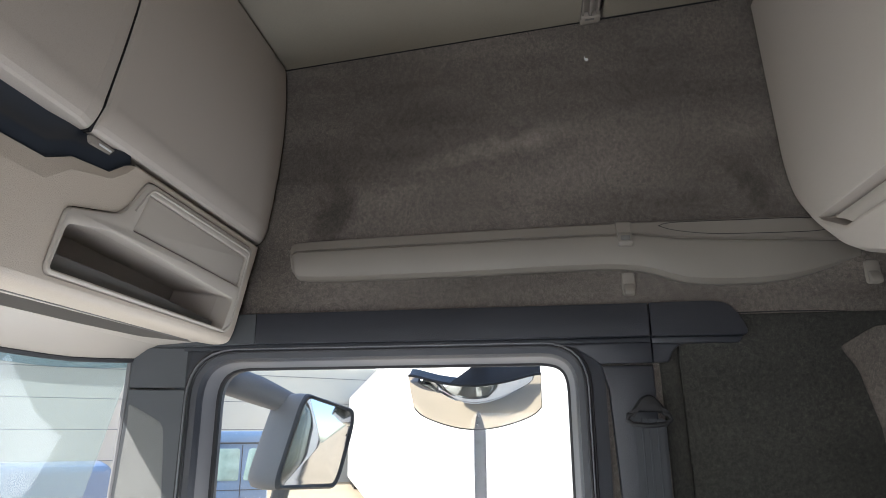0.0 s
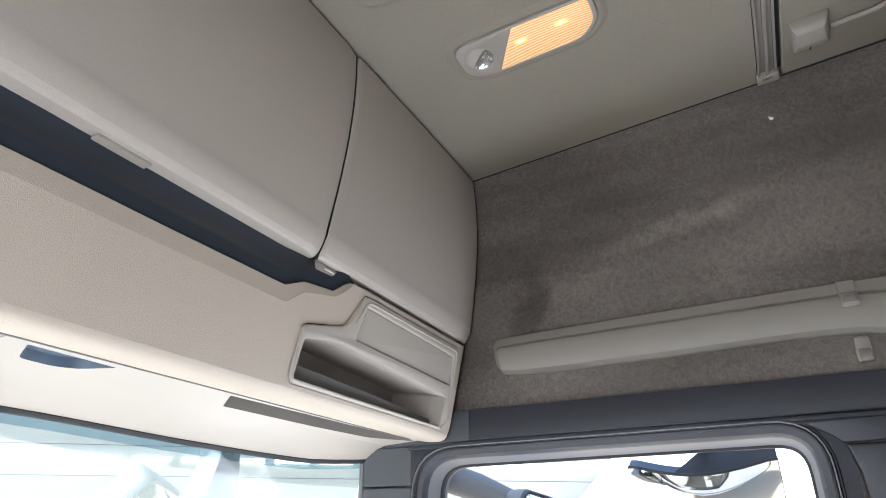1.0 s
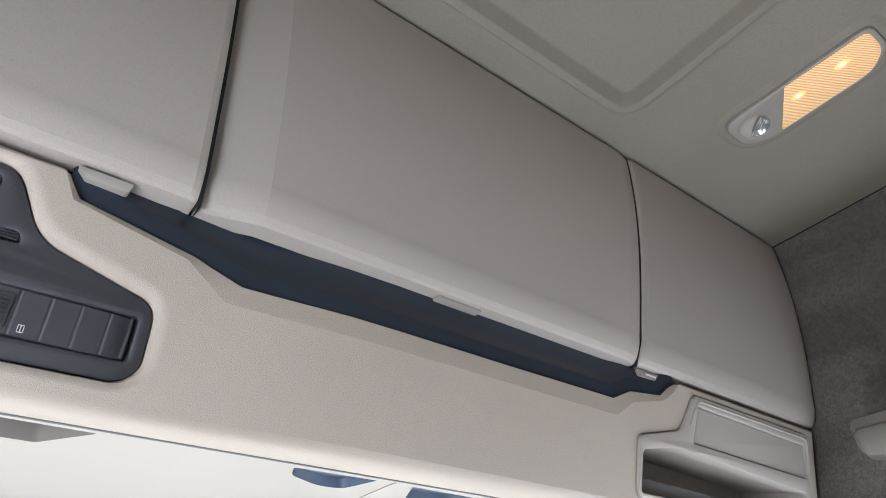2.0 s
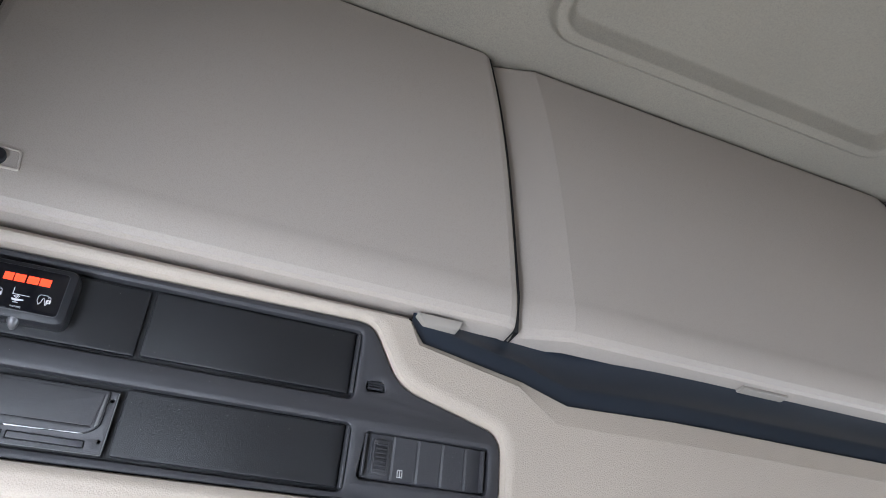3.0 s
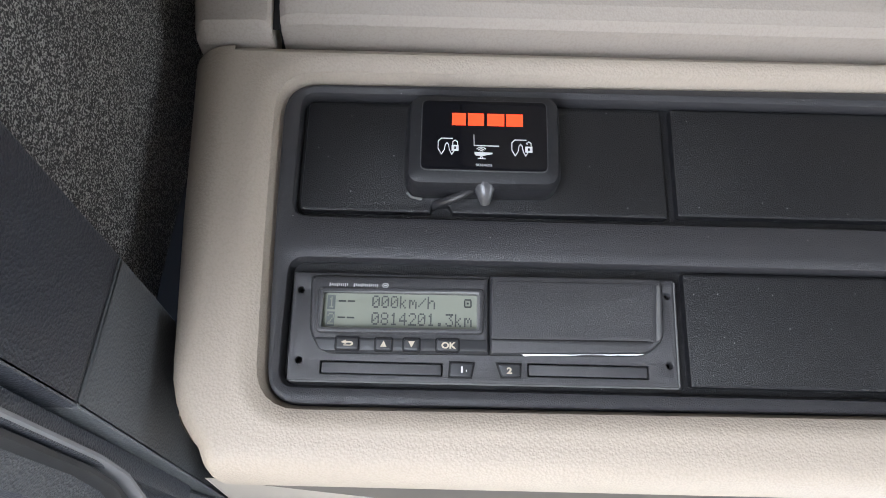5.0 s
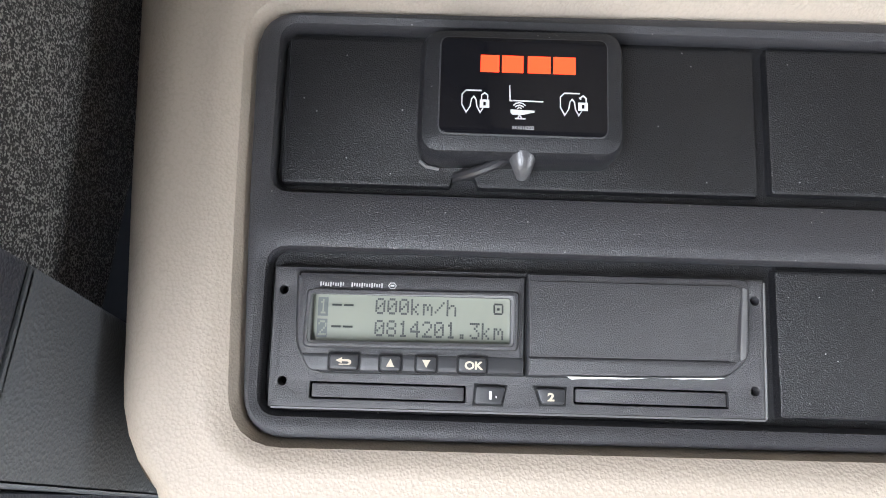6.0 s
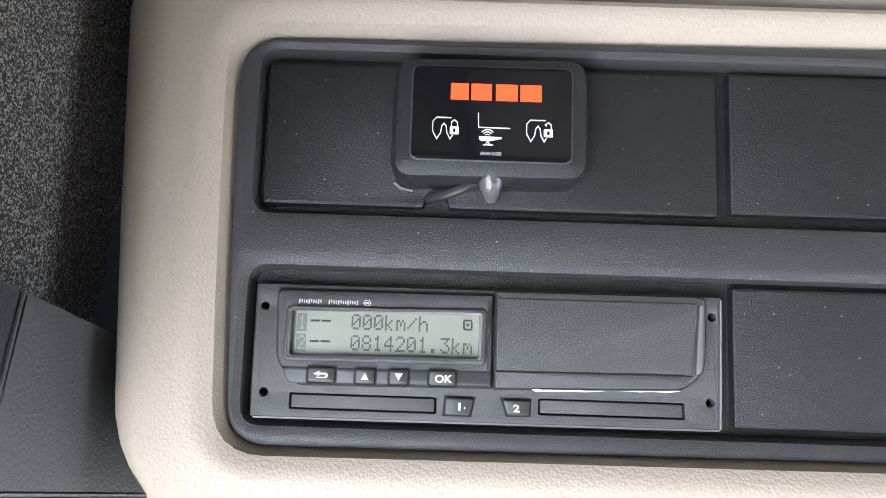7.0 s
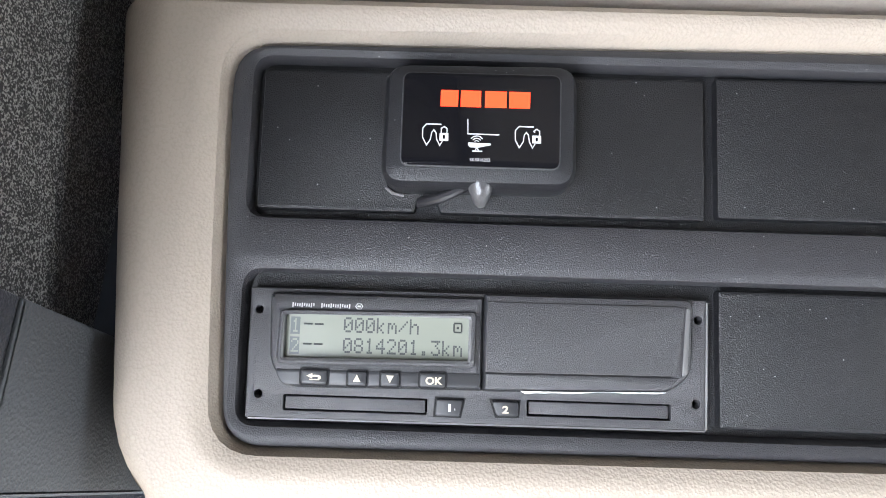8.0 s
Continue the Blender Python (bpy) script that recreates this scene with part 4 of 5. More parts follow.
part("hole_back", slab(bmesh.new(), face_t, rect(-0.7275, 1.4285, -0.551, 1.476), -0.014, -0.006, 0.0), HOLE_SHADE, tacho)
# raised bezel round the display and its buttons
HOOD = rounded([(-0.7125, 1.4395), (-0.6370, 1.4405), (-0.6370, 1.4752), (-0.7205, 1.4748), (-0.7195, 1.448)], [0.005, 0.0005, 0.0005, 0.002, 0.006], 4)
part("bezel_gap", slab(bmesh.new(), face_t, grown(ccw(HOOD), 0.0004), -0.002, 0.0006, 0.0), HOLE_SHADE, tacho)
hood = slabs("display_bezel", face_t, HOOD, -0.002, 0.0035, TACHO, tacho, 0.0024, holes=[LWIN], hole_b=0.0014)
slabs("button_strip", face_t, rounded([(-0.7140, 1.4402), (-0.6374, 1.4412), (-0.6374, 1.4468), (-0.7175, 1.4462)], 0.002, 3), 0.0022, 0.0039, TACHO_DARK, hood, 0.0008)
display = part("display", slab(bmesh.new(), face_t, grown(ccw(LWIN), 0.0006), -0.002, 0.0012, 0.0), LCD, hood, "pale green display with grey characters")
bm = bmesh.new()
wide = grown(ccw(LWIN), 0.0009)
loft(bm, [[face_t(u, v, w) for u, v in q] for q, w in ((wide, 0.0030), (wide, 0.0052), (grown(ccw(LWIN), 0.0001), 0.0048), (grown(ccw(LWIN), 0.0001), 0.0016))], closed=True)
part("display_rim", bm, TACHO_LIGHT, hood)
# bevelled frame standing proud of the hood round the display
FR = rounded([(-0.7168, 1.4480), (-0.6398, 1.4488), (-0.6396, 1.4698), (-0.7160, 1.4682)], [0.003, 0.002, 0.002, 0.001], 3)
slabs("display_frame", face_t, FR, 0.003, 0.0056, TACHO, hood, 0.0016, holes=[grown(ccw(LWIN), 0.0009)], hole_b=0.0005)
# the bevel's highlight, drawn as a pale tube along bottom and right
part("plate_glint", tube(bmesh.new(), [face_t(-0.7275, 1.4271, -0.0004), face_t(-0.5503, 1.4277, -0.0004), face_t(-0.5496, 1.4284, -0.0004), face_t(-0.5487, 1.4760, -0.0004)], 0.0005, 6), TACHO_LIGHT, tacho, "pale line drawn as the highlight on the front plate's edge")
LX, LP = -0.6915, 0.00431
DOTS = {
    "0": "01110 10001 10011 10101 11001 10001 01110", "1": "00100 01100 00100 00100 00100 00100 01110", "2": "01110 10001 00001 00010 00100 01000 11111",
    "3": "11111 00010 00100 00010 00001 10001 01110", "4": "00010 00110 01010 10010 11111 00010 00010", "8": "01110 10001 10001 01110 10001 10001 01110",
    ".": "00000 00000 00000 00000 00000 01100 01100", "k": "10000 10000 10010 10100 11000 10100 10010", "m": "00000 00000 11010 10101 10101 10001 10001",
    "h": "10000 10000 10110 11001 10001 10001 10001", "/": "00000 00001 00010 00100 01000 10000 00000",
}


def dot_text(text, x, z, pitch, high, w=0.00135, ink=LCD_INK):
    """Characters of small square dots, five by seven each."""
    bm = bmesh.new()
    dx, dz = pitch / 6, high / 7
    for i, ch in enumerate(text):
        for r, line in enumerate(DOTS[ch].split()):
            for c, on in enumerate(line):
                if on == "1":
                    u, v = x + i * pitch + c * dx, z + (6 - r) * dz
                    bm.faces.new(ring(bm, face_t, [(u, v), (u + dx * 0.93, v), (u + dx * 0.93, v + dz * 0.93), (u, v + dz * 0.93)], w))
    return part("display_text", bm, ink, display)


dot_text("000km/h", LX, 1.4604, LP, 0.0058)
dot_text("0814201.3km", LX, 1.4526, LP, 0.0058)
for z in (1.4632, 1.4556):
    for x in (-0.7073, -0.7030):
        part("display_dash", box(bmesh.new(), face_t(x + 0.0018, z, 0.0014), (0.0034, 0.0003, 0.0007)), LCD_INK, display)
for ch, z in (("1", 1.4594), ("2", 1.4518)):
    part("display_box", slab(bmesh.new(), face_t, rect(-0.7124, z - 0.0002, -0.7087, z + 0.0064), 0.0008, 0.0013, 0.0), LCD_GHOST, display)
    dot_text(ch, -0.7119, z + 0.0006, 0.0036, 0.0052, 0.0015, LCD)
bm = bmesh.new()
for dx, dz, sx, sz in ((0, 0.0017, 0.003, 0.0006), (0, -0.0017, 0.003, 0.0006), (-0.0015, 0, 0.0006, 0.003), (0.0015, 0, 0.0006, 0.003), (0, 0, 0.0009, 0.0009)):
    box(bm, face_t(-0.6468 + dx, 1.4634 + dz, 0.0014), (sx, 0.0003, sz))
part("display_symbol", bm, LCD_INK, display)
for x0, x1 in ((-0.7118, -0.7020), (-0.7005, -0.6885)):
    bm = bmesh.new()
    for k in range(int((x1 - x0) / 0.0009)):
        box(bm, face_t(x0 + 0.0009 * k + 0.0004, 1.4703 + (0.0002 if k % 4 == 1 else 0), 0.0036), (0.0005, 0.0002, 0.0012 if k % 4 else 0.0018))
    part("name_bars", bm, PRINT, hood)
bm = bmesh.new()
loft(bm, [[face_t(-0.6855 + r * math.cos(math.tau * k / 6), 1.4704 + 0.8 * r * math.sin(math.tau * k / 6), 0.0038) for k in range(6)] for r in (0.0016, 0.0012)], closed=True)
part("badge", bm, PRINT, hood)
part("badge_core", box(bmesh.new(), face_t(-0.6855, 1.4704, 0.0037), (0.0014, 0.0002, 0.0007)), PRINT, hood)


def button(x0, z0, x1, z1):
    part("button_gap", slab(bmesh.new(), face_t, rect(x0 - 0.0006, z0 - 0.0006, x1 + 0.0006, z1 + 0.0006, 0.0012, 2), 0.003, 0.00405, 0.0), HOLE_SHADE, tacho)
    return slabs("button", face_t, rounded([(x0, z0), (x1, z0), (x1, z1), (x0, z1)], 0.0012, 3), 0.003, 0.0052, TACHO_DARK, tacho, 0.0009)


def flat_shape(name, pts, w, material, parent):
    cx, cz = (min(p[0] for p in pts) + max(p[0] for p in pts)) / 2, (min(p[1] for p in pts) + max(p[1] for p in pts)) / 2
    pts = [(cx + (u - cx) * 0.82, cz + (v - cz) * 0.82) for u, v in pts]
    return part(name, slab(bmesh.new(), face_t, pts, w - 0.0006, w, 0.0), material, parent)


b1 = button(-0.7068, 1.4408, -0.6963, 1.4463)
flat_shape("return_arrow", [(-0.7050, 1.4440), (-0.7022, 1.4453), (-0.7022, 1.4445), (-0.6992, 1.4445), (-0.6982, 1.4438), (-0.6982, 1.4428), (-0.6992, 1.4421), (-0.7035, 1.4421),
                            (-0.7035, 1.4426), (-0.6998, 1.4426), (-0.6992, 1.4431), (-0.6998, 1.4436), (-0.7022, 1.4436), (-0.7022, 1.4428)], 0.0054, CREAM_PRINT, b1)
b2 = button(-0.6888, 1.4408, -0.6812, 1.4462)
flat_shape("up_arrow", [(-0.6868, 1.4419), (-0.6832, 1.4419), (-0.6850, 1.4453)], 0.0054, CREAM_PRINT, b2)
b3 = button(-0.6760, 1.4409, -0.6686, 1.4463)
flat_shape("down_arrow", [(-0.6741, 1.4453), (-0.6705, 1.4453), (-0.6723, 1.4419)], 0.0054, CREAM_PRINT, b3)
b4 = button(-0.6610, 1.4411, -0.6508, 1.4465)
lettering("ok_print", "OK", face_t, -0.6587, 1.4423, 0.0037, 0.0053, CREAM_PRINT, b4, stretch=1.15, bold=0.00014)
# printer door
DOOR = rounded([(-0.6362, 1.4404), (-0.5645, 1.4418), (-0.5562, 1.4490), (-0.5552, 1.4770), (-0.6362, 1.4766)], [0.0005, 0.006, 0.004, 0.004, 0.0005], 4)
part("door_gap", slab(bmesh.new(), face_t, grown(ccw(DOOR), 0.0005), -0.002, 0.0008, 0.0), HOLE_SHADE, tacho)
door = slabs("printer_door", face_t, DOOR, -0.002, 0.0030, TACHO, tacho, 0.0016)
part("door_seam", slab(bmesh.new(), face_t, rect(-0.6356, 1.4440, -0.5640, 1.4500), 0.002, 0.0032, 0.0), HOLE_SHADE, door)
slabs("door_field", face_t, rounded([(-0.6356, 1.4473), (-0.5622, 1.4480), (-0.5586, 1.4742), (-0.6356, 1.4738)], [0.0003, 0.002, 0.003, 0.0003], 3), 0.002, 0.0038, TACHO, door, 0.0004)
# the door's right-hand facet, coloured paler as if catching the light
slabs("door_edge", face_t, rounded([(-0.5600, 1.4478), (-0.5578, 1.4490), (-0.5566, 1.4735), (-0.5582, 1.4738)], 0.0006, 2), 0.001, 0.0036, TACHO_LIGHT, door, 0.0004)
slabs("door_skirt", face_t, rounded([(-0.6356, 1.4409), (-0.5660, 1.4424), (-0.5612, 1.4474), (-0.6356, 1.4468)], [0.0003, 0.003, 0.0003, 0.0003], 3), 0.002, 0.0036, TACHO, door, 0.0003)
torn = [(-0.6222, 1.4408), (-0.6205, 1.4398)]
random.seed(4)
torn += [(-0.6205 + (k + 1) * 0.0039, 1.4404 + 0.0002 * k / 2 + random.uniform(-0.0004, 0.0002)) for k in range(13)]
torn += [(-0.5660, 1.4419), (-0.5665, 1.4420), (-0.60, 1.4410)]
part("paper_edge", slab(bmesh.new(), face_t, torn, 0.0025, 0.0040, 0.0), PAPER, tacho, "torn white edge of printer paper")
for c0, c1, z in ((-0.7138, -0.6580, 1.4333), (-0.6188, -0.5634, 1.4342)):
    slabs("card_slot", face_t, rect(c0 + 0.0005, z - 0.0024, c1 - 0.0005, z + 0.0024, 0.0006, 2), -0.006, -0.0006, TACHO, tacho, 0.0004)
for ch, p, tx in (("1", [(-0.6547, 1.4303), (-0.6450, 1.4303), (-0.6437, 1.4364), (-0.6543, 1.4366)], -0.6503), ("2", [(-0.6308, 1.4308), (-0.6226, 1.4310), (-0.6223, 1.4364), (-0.6328, 1.4365)], -0.6287)):
    part("button_gap", slab(bmesh.new(), face_t, grown(ccw(p), 0.0007), -0.001, 0.0001, 0.0), HOLE_SHADE, tacho)
    k = slabs("card_button", face_t, rounded(p, 0.001, 3), -0.001, 0.0018, TACHO_DARK, tacho, 0.0007)
    lettering("button_print", ch, face_t, tx, 1.4322, 0.0037, 0.0019, CREAM_PRINT if ch == "2" else PRINT, k, stretch=1.3, bold=0.00015)
bm = bmesh.new()
random.seed(9)
for k in range(2):
    box(bm, face_t(-0.6470 + random.uniform(-0.002, 0.0022), 1.4334 + random.uniform(-0.0018, 0.0018), 0.0019), (random.uniform(0.0003, 0.001), 0.0003, random.uniform(0.0003, 0.0008)))
part("worn_print", bm, PRINT, tacho, "rubbed-off white print")

# ---- stick-on coupling sensor display ----
face_d = lambda x, z, w: face_i(x, z + 0.0036, w)
unit = thing("coupling_display", face_d(-0.64, 1.536, 0.008), "black stick-on trailer coupling display with glowing orange lettering blocks", "display")
BODY = rounded([(-0.6785, 1.5120), (-0.6030, 1.5125), (-0.6030, 1.5610), (-0.6780, 1.5600)], 0.009, 6)
case = part("case", slab(bmesh.new(), face_d, BODY, -0.0032, 0.0155, 0.006, back=True), CASE, unit)
SCR = rounded([(-0.6705, 1.5195), (-0.6105, 1.5195), (-0.6105, 1.5550), (-0.6705, 1.5548)], 0.003, 4)
part("screen_rim", slab(bmesh.new(), face_d, grown(ccw(SCR), 0.0005), 0.012, 0.0160, 0.0003), TACHO, unit)
screen = part("screen", slab(bmesh.new(), face_d, SCR, 0.012, 0.0164, 0.0003), SCREEN, unit, "glossy black screen with white pictograms")


def sign(name, pts, material=PRINT):
    return part(name, slab(bmesh.new(), face_d, pts, 0.0160, 0.0170 if name == "keyhole" else 0.0168, 0.0), material, screen)


def stroke(name, pts, t, material=PRINT):
    """One raised line of even width along the points."""
    bm = bmesh.new()
    q = [Vector(p) for p in pts]
    rows = []
    for i, p in enumerate(q):
        d0 = (p - q[i - 1]).normalized() if i else (q[1] - p).normalized()
        d1 = (q[i + 1] - p).normalized() if i + 1 < len(q) else d0
        m = Vector((-d0.y, d0.x)) + Vector((-d1.y, d1.x))
        m = m / max(0.5, m.length_squared) * t * 0.8
        rows.append([face_d(*(p + m), 0.0160), face_d(*(p + m), 0.0168), face_d(*(p - m), 0.0168), face_d(*(p - m), 0.0160)])
    loft(bm, rows, closed=True, ends=True)
    return part(name, bm, material, screen)


for xa, xb in ((-0.6562, -0.6495), (-0.6485, -0.6408), (-0.6392, -0.6310), (-0.6300, -0.6220)):
    p = [(xa, 1.5420), (xb, 1.5420), (xb, 1.5482), (xa, 1.5482)]
    sign("glowing_block", p, LETTER_GLOW)
for x, open_lock in ((-0.6626, 0), (-0.6274, 1)):
    stroke("coupling_icon", [(x + 0.0070, 1.5350), (x + 0.0014, 1.5350), (x, 1.5335), (x, 1.5298), (x + 0.0016, 1.5270), (x + 0.0030, 1.5292), (x + 0.0034, 1.5318), (x + 0.0042, 1.5328),
                             (x + 0.0050, 1.5318), (x + 0.0054, 1.5292), (x + 0.0066, 1.5270), (x + 0.0076, 1.5286)], 0.0005)
    sign("padlock", rect(x + 0.0064, 1.5288, x + 0.0098, 1.5317))
    sign("keyhole", rect(x + 0.0077, 1.5295, x + 0.0085, 1.5308), SCREEN)
    stroke("shackle", [(x + 0.0070 + 0.0005 * open_lock, 1.5317 + 0.0012 * open_lock), (x + 0.0070, 1.5334), (x + 0.0081, 1.5342), (x + 0.0092, 1.5334), (x + 0.0092, 1.5316)], 0.0005)
stroke("bracket_icon", [(-0.6456, 1.5372), (-0.6454, 1.5317), (-0.6335, 1.5316)], 0.0005)
for r in (0.0010, 0.0019, 0.0028):
    stroke("wave_icon", [(-0.6420 + r * math.sin(a), 1.5282 + r * math.cos(a)) for a in (-0.9, -0.45, 0, 0.45, 0.9)], 0.00045)
sign("plate_icon", [(-0.6452, 1.5284), (-0.6366, 1.5282), (-0.6366, 1.5276), (-0.6410, 1.5266), (-0.6444, 1.5266), (-0.6452, 1.5274)])
stroke("foot_icon", [(-0.6436, 1.5252), (-0.6398, 1.5252)], 0.0005)
stroke("foot_icon", [(-0.6426, 1.5252), (-0.6420, 1.5266), (-0.6410, 1.5252)], 0.0005)
lettering("part_number", "SK5016202", face_d, -0.6445, 1.5214, 0.0017, 0.0165, PRINT, screen)
part("strain_relief", tube(bmesh.new(), [face_d(-0.6400, 1.5150, 0.009), face_d(-0.6398, 1.5125, 0.009), face_d(-0.6395, 1.5090, 0.007), face_d(-0.6392, 1.5070, 0.005)], [0.0052, 0.0048, 0.0034, 0.0022], 12), METAL_GREY, unit, "scuffed grey cable gland")
part("cable", tube(bmesh.new(), [face_d(-0.6440, 1.5150, 0.006), face_d(-0.6465, 1.5130, 0.007), face_d(-0.6510, 1.5108, 0.006), face_d(-0.6560, 1.5092, 0.004), face_d(-0.6610, 1.5085, 0.001), face_d(-0.6645, 1.5090, -0.006), face_d(-0.6650, 1.5095, -0.014)], 0.0021, 10), CABLE, unit, "short black cable")
part("glue_edge", tube(bmesh.new(), [face_d(-0.6775, 1.5140, -0.001), face_d(-0.6750, 1.5118, -0.001), face_d(-0.6700, 1.5110, -0.001)], 0.0007, 6), TACHO_LIGHT, unit)

# ---- side walls: rail, hooks, door bands, windows, pillars, built for each side ----


def both(fn):
    fn(wall_r, 1)
    fn(wall_l, -1)


def side_things(f, s):
    xw = XR if s > 0 else XL
    # long plastic ledge along the wall
    ledge = thing("wall_ledge", (xw, 0.1, 1.55), "greige moulded plastic ledge along the felt wall", "ledge", "wall ledges")
    top = [(0.690, 1.600), (0.60, 1.604), (0.35, 1.610), (0.01, 1.615), (-0.15, 1.615), (-0.34, 1.613), (-0.44, 1.600)]
    fold = [(0.680, 1.579), (0.60, 1.581), (0.35, 1.585), (0.01, 1.588), (-0.12, 1.577), (-0.30, 1.567), (-0.44, 1.562)]
    low = [(0.675, 1.524), (0.60, 1.517), (0.35, 1.517), (0.01, 1.520), (-0.13, 1.487), (-0.30, 1.490), (-0.44, 1.535)]
    k = 12

    def fine(p):
        q = []
        for i in range(len(p) - 1):
            a, b = Vector(p[max(i - 1, 0)]), Vector(p[i])
            c, d = Vector(p[i + 1]), Vector(p[min(i + 2, len(p) - 1)])
            for j in range(k):
                t = j / k
                q.append(0.5 * (2 * b + (c - a) * t + (2 * a - 5 * b + 4 * c - d) * t * t + (3 * b - a - 3 * c + d) * t ** 3))
        return q + [Vector(p[-1])]

    T, F, L = fine(top), fine(fold), fine(low)
    rows = []
    m = len(T)
    for i in range(m):
        e = math.sin(min(1, (m - 1 - i) / 14) * math.pi / 2)
        h = math.sqrt(max(0.45, 1 - max(0, 1 - i / 4) ** 2))
        mid_z = Vector((0, 1.560))
        t, fo, l = [Vector((q.x, mid_z.y + (q.y - mid_z.y) * h)) for q in (T[i], F[i], L[i])]
        e *= 0.35 + 0.65 * h
        sec = [(t, 0.0), (t, 0.010), (t + (fo - t) * 0.10, 0.0145), (t + (fo - t) * 0.91, 0.0225), (fo, 0.0165), (fo + (l - fo) * 0.04, 0.0185), (fo + (l - fo) * 0.08, 0.0275), (fo + (l - fo) * 0.25, 0.0310),
               (fo + (l - fo) * 0.72, 0.0300), (fo + (l - fo) * 0.90, 0.0255), (l, 0.014), (l, 0.0)]
        rows.append([f(q.x, q.y, w * e) for q, w in sec])
    bm = bmesh.new()
    loft(bm, rows, ends=True)
    part("ledge_body", bm, RAIL, ledge, smooth=30)
    bm = bmesh.new()
    ov = [(-0.070, 1.604), (-0.10, 1.593), (-0.16, 1.5835), (-0.25, 1.580), (-0.36, 1.580), (-0.38, 1.590), (-0.36, 1.6075), (-0.22, 1.610), (-0.10, 1.610), (-0.070, 1.604)]
    tube(bm, [f(q.x, q.y, 0.0155 + 0.0085 * (1.614 - q.y) / 0.042) for q in fine(ov)], 0.0007, 5)
    part("cover_line", bm, RUBBER, ledge)
    clip = thing("ledge_clip", f(-0.004, 1.59, 0.03), "small greige plastic clip over the ledge", "clip", "ledge clips")
    bm = bmesh.new()
    loft(bm, [[f(y, z, w) for z, w in ((1.616, 0.0), (1.616, 0.020), (1.612, 0.025), (1.590, 0.028), (1.586, 0.034), (1.568, 0.042), (1.562, 0.038), (1.562, 0.018))] for y in (0.012, -0.016)], ends=True)
    bmesh.ops.bevel(bm, geom=list(bm.edges), offset=0.0016, segments=2, profile=0.5, affect="EDGES")
    part("clip_body", bm, RAIL, clip)
    part("clip_mouth", box(bmesh.new(), f(-0.002, 1.576, 0.0405), (0.004, 0.018, 0.010), 0.002), LIP_GREY, clip)
    for y, z in ((-0.006, 1.49), (-0.452, 1.50)):
        hk = thing("coat_hook", f(y, z, 0), "small greige plastic coat hook on the felt", "hook", "coat hooks")
        bm = bmesh.new()
        slab(bm, f, rect(y - 0.013, z - 0.022, y + 0.013, z + 0.024, 0.007), -0.002, 0.008, 0.003)
        part("hook_plate", bm, RAIL, hk)
        bm = bmesh.new()
        loft(bm, [[f(yy, z + dz, w) for dz, w in ((0.004, 0.006), (-0.002, 0.012), (-0.010, 0.018), (-0.018, 0.020), (-0.023, 0.016), (-0.022, 0.006))] for yy in (y - 0.010, y + 0.010)], ends=True)
        bmesh.ops.bevel(bm, geom=list(bm.edges), offset=0.003, segments=2, profile=0.5, affect="EDGES")
        part("hook_lip", bm, RAIL, hk)
    # dark band over the door
    band = thing("door_header", f(0.3, 1.42, 0), "dark slate plastic trim band over the door, forward section lightened for glare", "trim", "door headers")
    for nm, p, w in (("band_section", [(0.7440, 1.3885), (0.7440, 1.4500), (-0.0355, 1.4505), (-0.0355, 1.3865)], 0.022),
                     ("band_section", [(1.00, 1.384), (1.00, 1.430), (0.86, 1.4490), (0.7444, 1.4500), (0.7444, 1.3885)], 0.022),
                     ("band_end", [(-0.0385, 1.3865), (-0.0385, 1.4505), (-0.150, 1.4515), (-0.183, 1.446), (-0.206, 1.412), (-0.213, 1.386)], 0.024)):
        # the forward section takes the paler PILLAR for windscreen light and glare on it
        part(nm, slab(bmesh.new(), f, rounded(p, [0.001] * 4 if len(p) == 4 else ([0.001, 0.001, 0.04, 0.001, 0.001] if len(p) == 5 else [0.001, 0.001, 0.02, 0.02, 0.02, 0.012]), 4), -0.01, w, 0.0018, back=True), PILLAR if len(p) == 5 else SLATE, band)
    for nm, p in (("lower_lip", [(0.90, 1.377), (0.90, 1.3875), (-0.037, 1.3855), (-0.037, 1.3765)]), ("lip_end", [(-0.0385, 1.3740), (-0.0385, 1.3855), (-0.204, 1.3850), (-0.196, 1.3735), (-0.085, 1.3735)])):
        part(nm, slab(bmesh.new(), f, p, -0.01, 0.014, 0.002, back=True), SLATE, band)
    # pillar behind the door
    bp = thing("door_pillar", f(0.0, 1.0, 0), "dark slate plastic pillar trim behind the door", "pillar", "door pillars")
    ARC = [(0.139, 1.3765), (0.105, 1.368), (0.075, 1.350), (0.060, 1.337)]
    part("upper_trim", slab(bmesh.new(), f, [(-0.0365, 1.3765), *ARC, (-0.0365, 1.3385)], -0.01, 0.016, 0.002, back=True), SLATE, bp)
    part("upper_corner", slab(bmesh.new(), f, rounded([(-0.0385, 1.3735), (-0.0385, 1.3385), (-0.066, 1.3385), (-0.074, 1.360), (-0.095, 1.3735)], [0.001, 0.001, 0.004, 0.02, 0.001], 4), -0.01, 0.018, 0.003, back=True), SLATE, bp)
    part("post", slab(bmesh.new(), f, [(0.058, 1.3345), (0.046, 1.29), (0.036, 1.10), (0.030, 0.5), (-0.044, 0.5), (-0.042, 1.10), (-0.038, 1.3345)], -0.01, 0.014, 0.006, back=True), SLATE, bp)
    # belt
    belt = thing("seat_belt", f(-0.02, 1.24, 0.03), "grey seat belt hanging from a black pillar anchor", "seat belt", "seat belts")
